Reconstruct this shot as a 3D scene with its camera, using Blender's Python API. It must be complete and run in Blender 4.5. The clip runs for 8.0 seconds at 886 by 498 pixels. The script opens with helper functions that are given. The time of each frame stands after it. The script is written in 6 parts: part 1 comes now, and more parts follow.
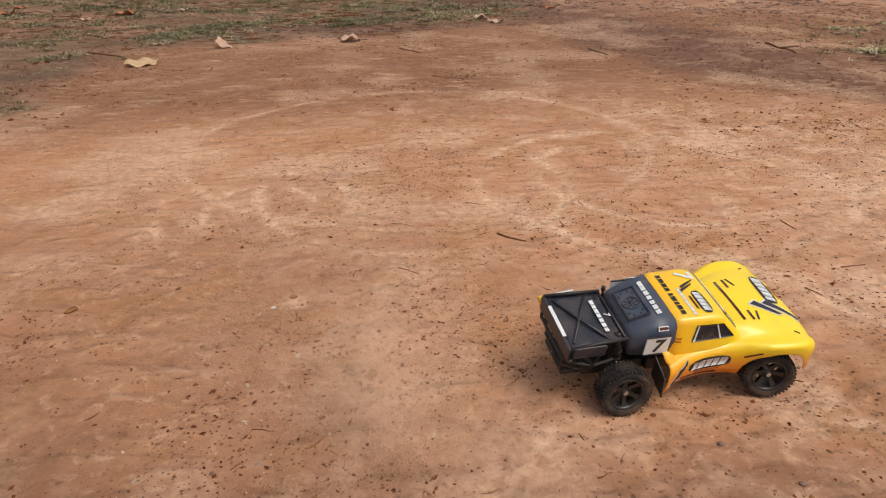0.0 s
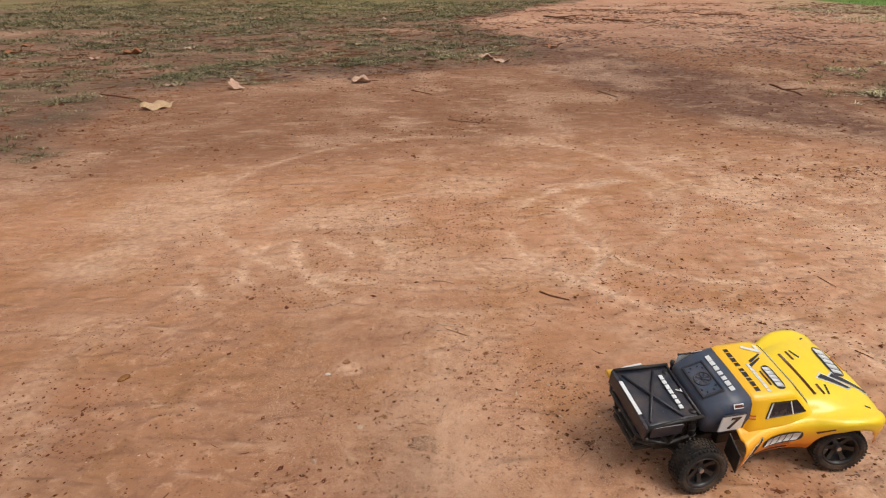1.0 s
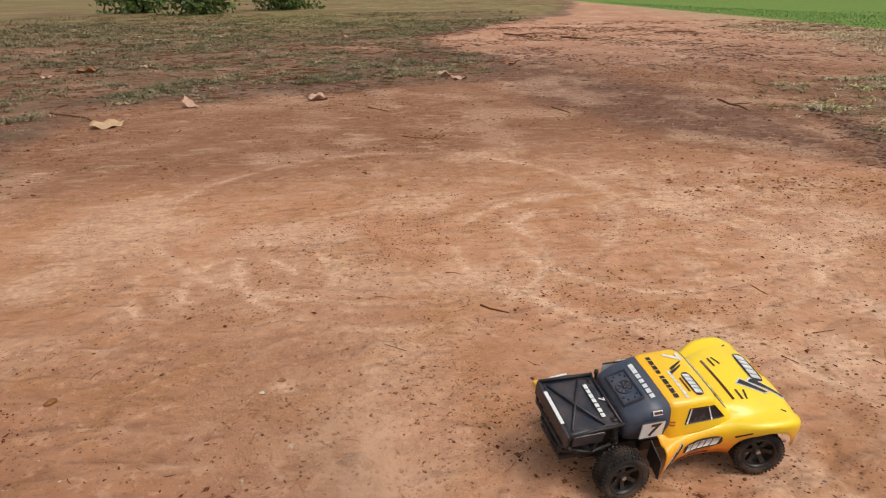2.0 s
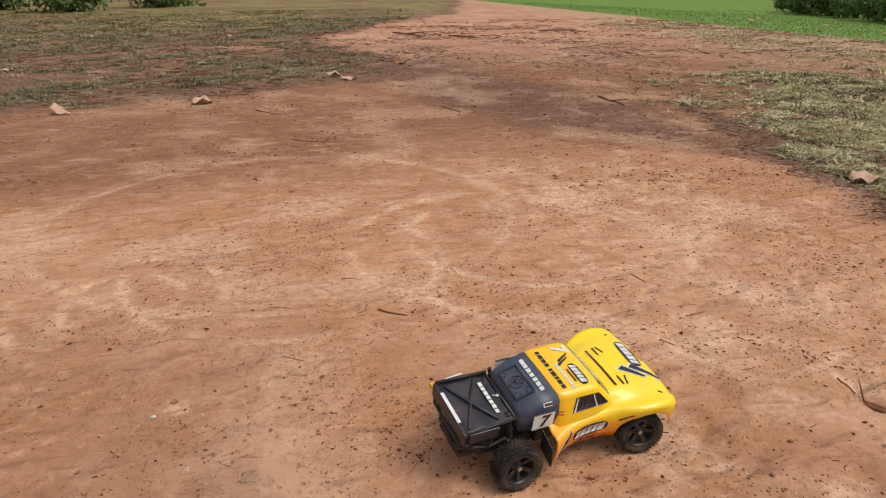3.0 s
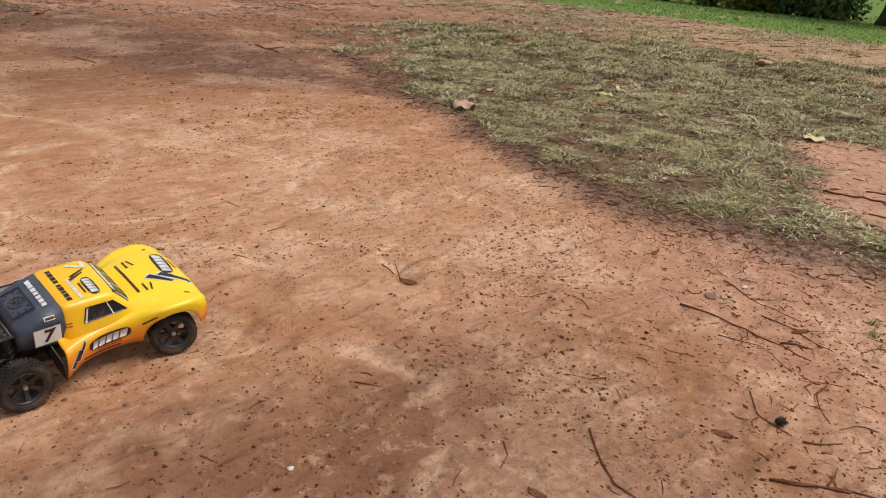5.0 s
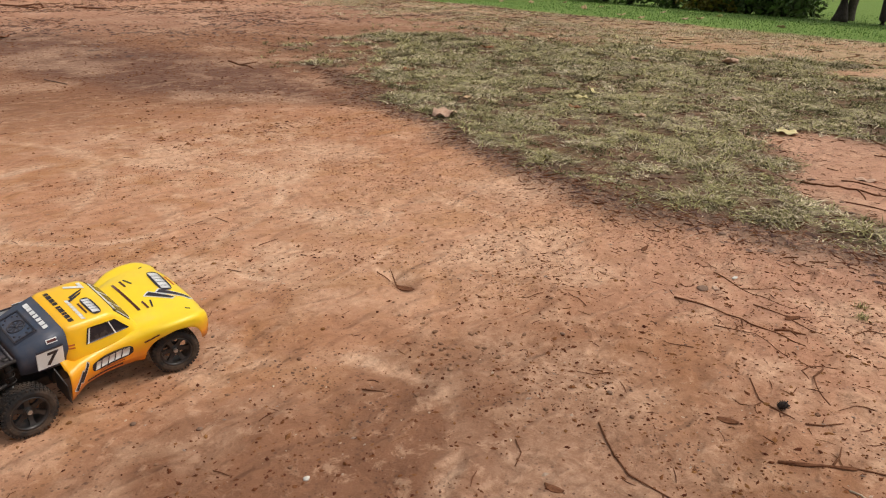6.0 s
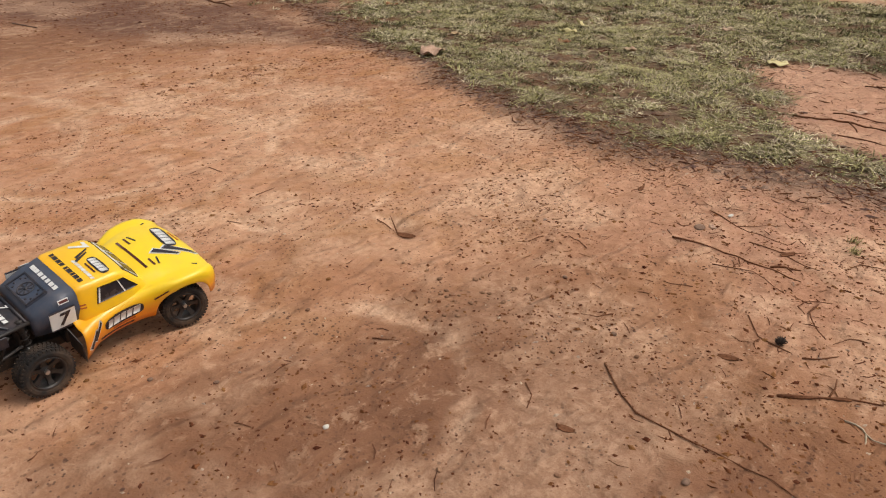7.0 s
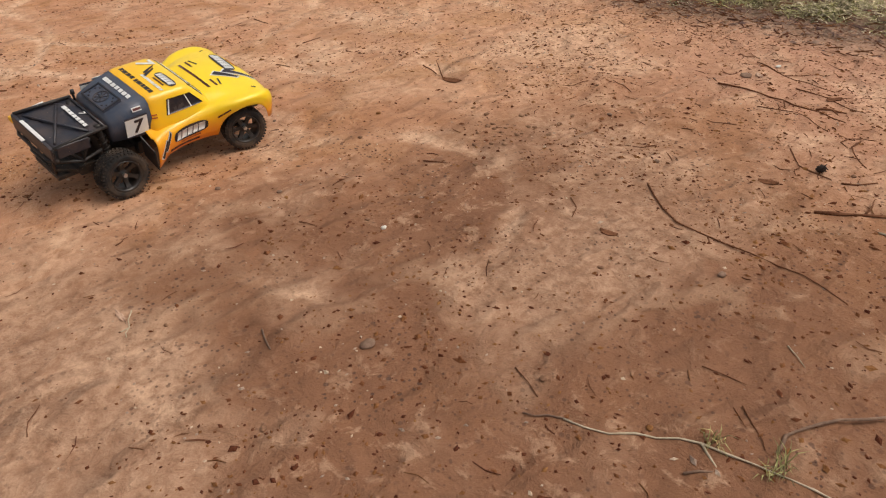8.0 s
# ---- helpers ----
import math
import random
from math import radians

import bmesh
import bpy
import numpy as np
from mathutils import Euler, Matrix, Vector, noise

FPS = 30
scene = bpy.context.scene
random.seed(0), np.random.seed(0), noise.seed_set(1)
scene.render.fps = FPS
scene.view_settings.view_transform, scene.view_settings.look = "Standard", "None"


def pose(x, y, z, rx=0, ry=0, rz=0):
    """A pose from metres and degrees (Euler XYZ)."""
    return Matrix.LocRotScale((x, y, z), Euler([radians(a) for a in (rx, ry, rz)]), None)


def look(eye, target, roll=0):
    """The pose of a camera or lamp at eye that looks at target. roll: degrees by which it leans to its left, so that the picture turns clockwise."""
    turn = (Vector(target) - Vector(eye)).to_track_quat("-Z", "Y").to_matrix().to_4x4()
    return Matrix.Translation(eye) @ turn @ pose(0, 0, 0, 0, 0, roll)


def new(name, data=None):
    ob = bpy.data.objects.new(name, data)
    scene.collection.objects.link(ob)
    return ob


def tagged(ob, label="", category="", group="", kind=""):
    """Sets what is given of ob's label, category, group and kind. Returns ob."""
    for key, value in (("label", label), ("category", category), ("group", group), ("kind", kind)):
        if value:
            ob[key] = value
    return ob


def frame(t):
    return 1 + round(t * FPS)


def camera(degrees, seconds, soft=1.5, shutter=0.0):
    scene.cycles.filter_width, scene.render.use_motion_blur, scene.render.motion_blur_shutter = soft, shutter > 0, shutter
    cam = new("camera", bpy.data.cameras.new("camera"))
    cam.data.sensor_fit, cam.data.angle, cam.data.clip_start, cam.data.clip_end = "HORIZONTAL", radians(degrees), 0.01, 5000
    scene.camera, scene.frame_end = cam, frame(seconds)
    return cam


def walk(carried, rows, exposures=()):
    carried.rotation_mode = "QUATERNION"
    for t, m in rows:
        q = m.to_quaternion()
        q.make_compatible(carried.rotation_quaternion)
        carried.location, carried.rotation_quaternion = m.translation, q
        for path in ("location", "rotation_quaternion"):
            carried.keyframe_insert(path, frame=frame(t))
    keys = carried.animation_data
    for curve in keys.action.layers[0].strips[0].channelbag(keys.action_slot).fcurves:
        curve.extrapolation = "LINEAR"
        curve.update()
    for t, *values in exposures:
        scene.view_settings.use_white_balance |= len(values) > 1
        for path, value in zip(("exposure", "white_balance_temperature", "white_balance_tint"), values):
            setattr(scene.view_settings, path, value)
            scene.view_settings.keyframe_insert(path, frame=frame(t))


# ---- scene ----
cam = camera(67.7, 8.0, soft=1.15)
PATH = [
    (0, (0.105, 0.144, 0.793), (0.008, 1.947, -0.066), -0.9),
    (0.5, (0.028, 0.167, 0.862), (-0.034, 1.99, 0.041), -0.8),
    (1, (-0.041, 0.167, 0.881), (-0.117, 2.006, 0.098), -0.8),
    (1.2, (-0.042, 0.167, 0.883), (-0.115, 2.007, 0.104), -0.8),
    (2.3, (0.064, 0.157, 0.88), (0.148, 2.016, 0.148), -0.7),
    (2.5, (0.058, 0.163, 0.894), (0.197, 2.017, 0.156), -0.7),
    (3, (0.064, 0.145, 0.906), (0.377, 1.973, 0.158), -0.2),
    (3.5, (0.142, 0.09, 0.851), (0.671, 1.859, 0.082), 0.9),
    (4, (0.255, -0.04, 0.779), (0.984, 1.641, -0.023), 2.3),
    (4.5, (0.39, -0.128, 0.768), (1.318, 1.435, -0.066), 3.1),
    (5, (0.442, -0.138, 0.827), (1.471, 1.361, -0.006), 2.6),
    (5.2, (0.442, -0.117, 0.858), (1.512, 1.357, 0.033), 2.4),
    (6.3, (0.381, -0.122, 0.811), (1.481, 1.341, 0.005), 0.4),
    (6.5, (0.391, -0.122, 0.822), (1.504, 1.313, -0.017), 0.4),
    (7, (0.359, -0.09, 0.845), (1.439, 1.281, -0.131), 0.0),
    (7.5, (0.295, -0.1, 0.79), (1.307, 1.236, -0.301), -0.3),
    (8, (0.225, -0.184, 0.719), (1.156, 1.118, -0.481), -0.3),
]
walk(cam, [(t, look(eye, target, roll)) for t, eye, target, roll in PATH], [(0, -0.15, 6500, 10), (3, -0.15, 6500, 10), (5, -0.15, 6600, 11), (8, -0.18, 6850, 11)])

# ---- world and light: high overcast with a weak, wide sun ----
SUN_ELEVATION, SUN_AZIMUTH = 58.0, -30.0   # azimuth from +x towards +y
world = bpy.data.worlds.new("overcast_sky")
scene.world = world
world.use_nodes = True
wt = world.node_tree
sky = wt.nodes.new("ShaderNodeTexSky")
sky.sky_type = "NISHITA"
sky.sun_disc = False
sky.sun_elevation = radians(SUN_ELEVATION)
sky.sun_rotation = radians(90 - SUN_AZIMUTH)
sky.air_density, sky.dust_density, sky.ozone_density = 1.0, 4.0, 1.0
wash = wt.nodes.new("ShaderNodeHueSaturation")
wash.inputs["Saturation"].default_value = 0.25
wt.links.new(sky.outputs["Color"], wash.inputs["Color"])
wt.links.new(wash.outputs["Color"], wt.nodes["Background"].inputs["Color"])
wt.nodes["Background"].inputs["Strength"].default_value = 0.14
sun_data = bpy.data.lights.new("sun", "SUN")
sun_data.energy, sun_data.angle, sun_data.color = 1.5, radians(28), (1.0, 0.94, 0.86)
sun = new("sun", sun_data)
sun.matrix_world = look((20 * math.cos(radians(SUN_AZIMUTH)), 20 * math.sin(radians(SUN_AZIMUTH)), 20 * math.tan(radians(SUN_ELEVATION))), (0, 0, 0))


# ---- noise and shapes on the plan ----
def lattice(ix, iy, seed):
    h = (ix.astype(np.int64) * 374761393 + iy.astype(np.int64) * 668265263 + seed * 2147483647) & 0xFFFFFFFF
    h = ((h ^ (h >> 13)) * 1274126177) & 0xFFFFFFFF
    return ((h ^ (h >> 16)) & 0xFFFF) / 65535.0


def value_noise(x, y, size, seed=0):
    u, v = np.asarray(x, float) / size, np.asarray(y, float) / size
    iu, iv = np.floor(u), np.floor(v)
    fu, fv = u - iu, v - iv
    fu, fv = fu * fu * (3 - 2 * fu), fv * fv * (3 - 2 * fv)
    a, b = lattice(iu, iv, seed), lattice(iu + 1, iv, seed)
    c, d = lattice(iu, iv + 1, seed), lattice(iu + 1, iv + 1, seed)
    return (a * (1 - fu) + b * fu) * (1 - fv) + (c * (1 - fu) + d * fu) * fv


def fbm(x, y, size, seed=0, octaves=4):
    total, weight, out = 0.0, 1.0, 0.0
    for k in range(octaves):
        out = out + weight * (value_noise(x, y, size / 2 ** k, seed + 17 * k) - 0.5)
        total += weight
        weight *= 0.55
    return out / total * 2


def ramp(v, lo, hi):
    t = np.clip((v - lo) / (hi - lo), 0, 1)
    return t * t * (3 - 2 * t)


def inside(x, y, corners):
    """Signed distance to a closed outline: positive inside."""
    d = np.full(np.shape(x), 1e9)
    odd = np.zeros(np.shape(x), bool)
    for (x0, y0), (x1, y1) in zip(corners, corners[1:] + corners[:1]):
        ex, ey = x1 - x0, y1 - y0
        t = np.clip(((x - x0) * ex + (y - y0) * ey) / (ex * ex + ey * ey), 0, 1)
        d = np.minimum(d, np.hypot(x - x0 - t * ex, y - y0 - t * ey))
        if y0 != y1:
            odd ^= ((y0 > y) != (y1 > y)) & (x < x0 + (y - y0) * ex / ey)
    return np.where(odd, d, -d)


GRASS_RIGHT = [(3.35, 6.2), (2.75, 4.2), (2.50, 3.3), (2.50, 2.7), (2.38, 2.3), (2.32, 2.0), (2.26, 1.5), (2.34, 1.2), (2.42, 0.95), (2.50, 0.68), (2.60, 0.45),
               (2.78, 0.50), (2.84, 0.75), (2.96, 0.96), (3.2, 1.15), (3.43, 1.30), (3.62, 1.52), (3.88, 1.40), (3.98, 1.0), (4.0, 0.3), (7.0, 0.2), (7.2, 2.1), (6.8, 2.9), (6.9, 4.3), (6.3, 5.4), (5.6, 6.6), (4.6, 7.1)]
FAR_PINK = [(5.45, 1.7), (5.6, 2.1), (6.0, 2.55), (6.7, 2.35), (7.3, 1.8), (7.0, 1.2), (6.0, 1.2)]
FAR_LANE = [(4.6, 7.4), (5.3, 6.4), (5.5, 5.4), (6.2, 4.4), (6.4, 3.3), (6.8, 3.3), (6.8, 4.6), (6.3, 5.6), (5.6, 6.9), (4.9, 7.9)]
GRASS_LEFT = [(-2.5, 3.55), (-2.62, 4.4), (-2.85, 5.2), (-2.4, 5.75), (-1.6, 6.15), (-0.75, 6.4), (-0.2, 6.8), (0.5, 6.95), (1.1, 8.2), (0.6, 9.6), (-0.3, 12.0), (1.2, 16.6), (4.0, 21.7), (8.0, 40.0), (9.0, 399.0), (-399.0, 399.0), (-399.0, 2.0), (-6.0, 2.6)]
BARE_LEFT = [(-7.0, 15.0), (-5.0, 13.6), (-2.7, 11.7), (-1.9, 9.4), (-2.4, 8.2), (-3.7, 9.0), (-6.0, 11.0)]
DARK_BAND = [(0.5, 8.8), (0.6, 6.9), (0.8, 5.4), (1.3, 4.4), (1.9, 3.75), (2.4, 3.25), (2.6, 4.6), (2.7, 5.2), (2.3, 6.3), (1.8, 7.6), (1.5, 8.9)]
RINGS = [(-0.10, 2.32, 0.53), (-0.61, 2.11, 0.32), (0.78, 2.45, 0.455), (1.53, 1.50, 0.31), (0.75, 0.82, 0.30), (1.19, 1.68, 0.28), (-0.60, 2.12, 0.18), (0.74, 2.40, 0.62), (-0.15, 2.9, 0.95)]
PALE_SPOTS = [(1.44, 0.75, 0.13), (1.70, 0.45, 0.16), (0.80, 1.70, 0.14), (0.98, 1.60, 0.10), (1.15, 2.9, 0.55), (1.10, 1.66, 0.20), (-0.33, 1.52, 0.05), (0.72, 1.12, 0.12), (1.95, 0.75, 0.20), (1.75, 1.0, 0.14), (1.35, 1.75, 0.18), (2.05, 0.3, 0.25)]


def plan(x, y):
    """What the ground is made of at each place: shares of grass, lawn, dry verge, dark soil, pale dust, pink clay."""
    far = np.clip(np.hypot(x, y) / 6, 0.25, 3)
    wx = x + far * 0.16 * fbm(x, y, 0.55, 3)
    wy = y + far * 0.16 * fbm(x, y, 0.55, 9)
    s = {}
    edge = inside(wx, wy, GRASS_RIGHT)
    left = inside(wx, wy, GRASS_LEFT) - 1.2 * ramp(inside(wx, wy, BARE_LEFT), -0.4, 0.4)
    edge = edge - 0.9 * ramp(inside(wx, wy, FAR_PINK), -0.15, 0.15) - 0.45 * ramp(inside(wx, wy, FAR_LANE), -0.25, 0.25)
    s["right"], s["left"] = edge, left
    tuft = fbm(x, y, 0.30, 21)
    fray = 1 + 7 * ramp(y + 0.25 * (x - 3), 3.2, 5.6) + 2.0 * ramp(x, 4.2, 5.2)
    s["grass"] = ramp(edge + fray * 0.13 * tuft, -0.07 * fray, 0.14 * fray)
    s["grass"] = np.maximum(s["grass"], ramp(left + 0.8 * fbm(x, y, 0.45, 22) + 0.3 * tuft, -0.12, 0.55) * np.clip(0.58 + 0.9 * fbm(x, y, 1.1, 24) + 0.7 * tuft + 0.3 * ramp(y, 9.0, 15.0), 0.12, 0.95))
    verge_line = 9.0 - 0.02 * (y - 8) + 0.15 * fbm(x, y, 1.5, 5)
    s["lawn"] = ramp(x - verge_line, -0.10, 0.12)
    s["lawn"] = np.maximum(s["lawn"], (0.15 + 0.25 * ramp(y, 13.0, 18.0)) * np.clip(0.7 + 1.3 * fbm(x, y, 1.6, 33), 0, 1) * ramp(y, 9.5, 14.0) * ramp(left, 0.0, 0.8))
    s["dry"] = ramp(x - 0.05 * y, 5.2, 7.4) * (1 - s["lawn"]) * np.clip(0.75 + 0.6 * fbm(x, y, 0.7, 31), 0, 1)
    s["grass"] = s["grass"] * (1 - s["lawn"])
    litter = ramp(edge + 0.10 * tuft, -0.27, -0.02) * (1 - ramp(edge, 0.0, 0.25 * fray)) * (1 - 0.85 * ramp(x, 2.72, 3.0))
    s["litter"] = np.maximum(litter, 0.7 * ramp(left, -0.25, 0.0) * (1 - ramp(left, 0.1, 0.6)))
    back = ramp(y + 0.35 * fbm(x, y, 0.9, 40) - 0.25 * (x - 0.3), 3.0, 4.6) * (1 - ramp(y, 8.5, 13.0))
    front = ramp(1.05 + 0.12 * x + 0.30 * fbm(x, y, 0.6, 41) - y, 0.0, 0.55)
    # near-left term paints the brown of hanging dust haze into the soil
    s["dark"] = np.clip(0.95 * ramp(inside(wx, wy, DARK_BAND), -0.25, 0.30) + 0.95 * back + 1.0 * front * (1 - 0.7 * ramp(x, 1.2, 1.9)) + 0.32 * ramp(fbm(x, y, 0.8, 43), 0.0, 0.5) + 0.42 * ramp(0.6 - x, 0.0, 1.0) * ramp(2.6 - y, 0.0, 1.0) + 0.25 * ramp(y, 2.4, 3.6), 0, 1)
    s["dark"] = np.maximum(s["dark"], 0.8 * ramp(left, -0.3, 0.3))
    s["band"] = np.maximum(ramp(inside(wx, wy, DARK_BAND), -0.15, 0.35), 0.75 * np.exp(-(((wx - 1.276) / 0.028) ** 2 + ((wy - 1.262) / 0.055) ** 2)))    # a darker spot fills the small scrape
    s["band"] = np.maximum(s["band"], 0.55 * ramp(left + 0.5 * fbm(x, y, 0.8, 25), -0.15, 0.5) * (1 - ramp(y, 13.0, 17.0)))
    s["band"] = np.maximum(s["band"], 0.34 * front * (1 - ramp(x, 1.0, 1.45)))
    s["pink"] = np.clip(0.6 * ramp(y, 7.0, 9.5) * (1 - s["grass"]) * (1 - s["band"]) + ramp(x, 2.5, 3.0) * ramp(1.8 - y, 0.0, 0.5) + 0.9 * ramp(x - 1.4, 0.0, 0.7) * ramp(1.5 - y, 0, 0.8), 0, 1)
    ring = np.zeros(np.shape(x))
    for cx, cy, r in RINGS:
        d = np.hypot(x - cx, y - cy) - r + 0.03 * fbm(x, y, 0.35, 50)
        turn = value_noise(np.arctan2(y - cy, x - cx) * 2, np.full(np.shape(x), r * 9), 1.0, 77)
        ring = np.maximum(ring, (0.9 * np.exp(-(d / 0.024) ** 2) + 0.30 * np.exp(-((d - 0.055) / 0.020) ** 2)) * np.clip(turn * 1.7 - 0.25, 0, 1) * np.clip(0.75 + 1.1 * fbm(x, y, 0.10, 52), 0, 1))
    s["ring"] = ring * (1 - s["grass"])
    drift = fbm(x + 0.15 * fbm(x, y, 0.3, 62), y, 0.42, 60)
    pale = 0.62 * ramp(drift, -0.05, 0.45) + 0.5 * ramp(fbm(x, y, 0.13, 63), 0.12, 0.55) * ramp(fbm(x, y, 0.9, 64), -0.3, 0.3)
    pale = pale + 0.28 * ramp(x + 0.2 * fbm(x, y, 0.5, 65), 0.7, 1.4) * ramp(y, 0.7, 1.3) * ramp(2.6 - y, 0.0, 0.8)
    for cx, cy, r in PALE_SPOTS:
        pale = np.maximum(pale, ramp(1 - np.hypot(wx - cx, (wy - cy)) / r + 1.5 * fbm(x, y, 0.11, 61), 0.15, 1.0) * 0.8)
    s["pale"] = np.clip(np.maximum(pale, 1.9 * ring) * (1 - 0.35 * s["dark"]), 0, 1)
    return s


def relief(x, y):
    """The ground's height."""
    x, y = np.asarray(x, float), np.asarray(y, float)
    near = 1 - ramp(np.hypot(x, y), 8, 16)
    z = 0.012 * fbm(x, y, 0.9, 70) + near * (0.007 * fbm(x, y, 0.16, 71) + (0.0032 + 0.0050 * ramp(x, 0.8, 1.8)) * fbm(x, y, 0.05, 72, 3))
    for cx, cy, r in RINGS[:7]:
        d = np.hypot(x - cx, y - cy) - r + 0.03 * fbm(x, y, 0.35, 50)
        turn = value_noise(np.arctan2(y - cy, x - cx) * 2, np.full(np.shape(x), r * 9), 1.0, 77)
        z = z + np.clip(turn * 1.6 - 0.35, 0, 1) * (0.006 * np.exp(-((d - 0.03) / 0.018) ** 2) - 0.004 * np.exp(-(d / 0.02) ** 2))
    z = z - 0.024 * np.exp(-(((x - 1.276) / 0.030) ** 2 + ((y - 1.262) / 0.060) ** 2))      # small scraped hollow
    z = z - 0.013 * np.exp(-(((x - 0.68) / 0.16) ** 2 + ((y - 1.24) / 0.18) ** 2)) + 0.005 * np.exp(-(((x - 0.33) / 0.14) ** 2 + ((y - 1.18) / 0.16) ** 2))    # slack and rise where the truck turns
    z = z + 0.012 * ramp(inside(x, y, GRASS_RIGHT), -0.25, 0.35) * near
    z = z + 0.016 * ramp(inside(x, y, GRASS_RIGHT), -0.05, 0.2) * fbm(x, y, 0.13, 73, 3) * near
    z = z - np.clip(0.055 * (x - 9.0 - 0.02 * (8 - y)), 0, 0.75)                          # lawn falls away behind the verge
    return z


# ---- materials ----
def material(name):
    m = bpy.data.materials.new(name)
    m.use_nodes = True
    return m, m.node_tree, m.node_tree.nodes["Principled BSDF"]


class Nodes:
    """Short-hand for building node trees."""

    def __init__(self, tree):
        self.t = tree

    def add(self, kind, **inputs):
        n = self.t.nodes.new(kind)
        for k, v in inputs.items():
            self.set(n, k, v)
        return n

    def set(self, n, key, v):
        sock = n.inputs[int(key[1:])] if key[0] == "i" and key[1:].isdigit() else n.inputs[key]
        if isinstance(v, bpy.types.NodeSocket):
            self.t.links.new(v, sock)
        else:
            sock.default_value = v

    def coords(self):
        return self.add("ShaderNodeTexCoord").outputs["Object"]

    def place(self):
        return self.add("ShaderNodeNewGeometry").outputs["Position"]

    def noise(self, vec, scale, detail=4.0, rough=0.55, distort=0.0):
        return self.add("ShaderNodeTexNoise", Vector=vec, Scale=scale, Detail=detail, Roughness=rough, Distortion=distort).outputs["Fac"]

    def attr(self, name):
        n = self.add("ShaderNodeAttribute")
        n.attribute_name = name
        return n.outputs["Fac"]

    def math(self, op, a, b=0.0, clamp=False):
        n = self.add("ShaderNodeMath", i0=a, i1=b)
        n.operation, n.use_clamp = op, clamp
        return n.outputs[0]

    def range(self, v, lo, hi, a=0.0, b=1.0):
        n = self.add("ShaderNodeMapRange", Value=v)
        n.inputs["From Min"].default_value, n.inputs["From Max"].default_value = lo, hi
        n.inputs["To Min"].default_value, n.inputs["To Max"].default_value = a, b
        return n.outputs["Result"]

    def mix(self, fac, a, b, mode="MIX"):
        n = self.add("ShaderNodeMix")
        n.data_type, n.blend_type = "RGBA", mode
        for sock, v in ((n.inputs[0], fac), (n.inputs[6], a), (n.inputs[7], b)):
            if isinstance(v, bpy.types.NodeSocket):
                self.t.links.new(v, sock)
            else:
                sock.default_value = v if not isinstance(v, tuple) or len(v) == 4 else (*v, 1)
        return n.outputs[2]

    def bump(self, height, strength, distance, normal=None):
        n = self.add("ShaderNodeBump", Height=height, Strength=strength, Distance=distance)
        if normal is not None:
            self.set(n, "Normal", normal)
        return n.outputs["Normal"]


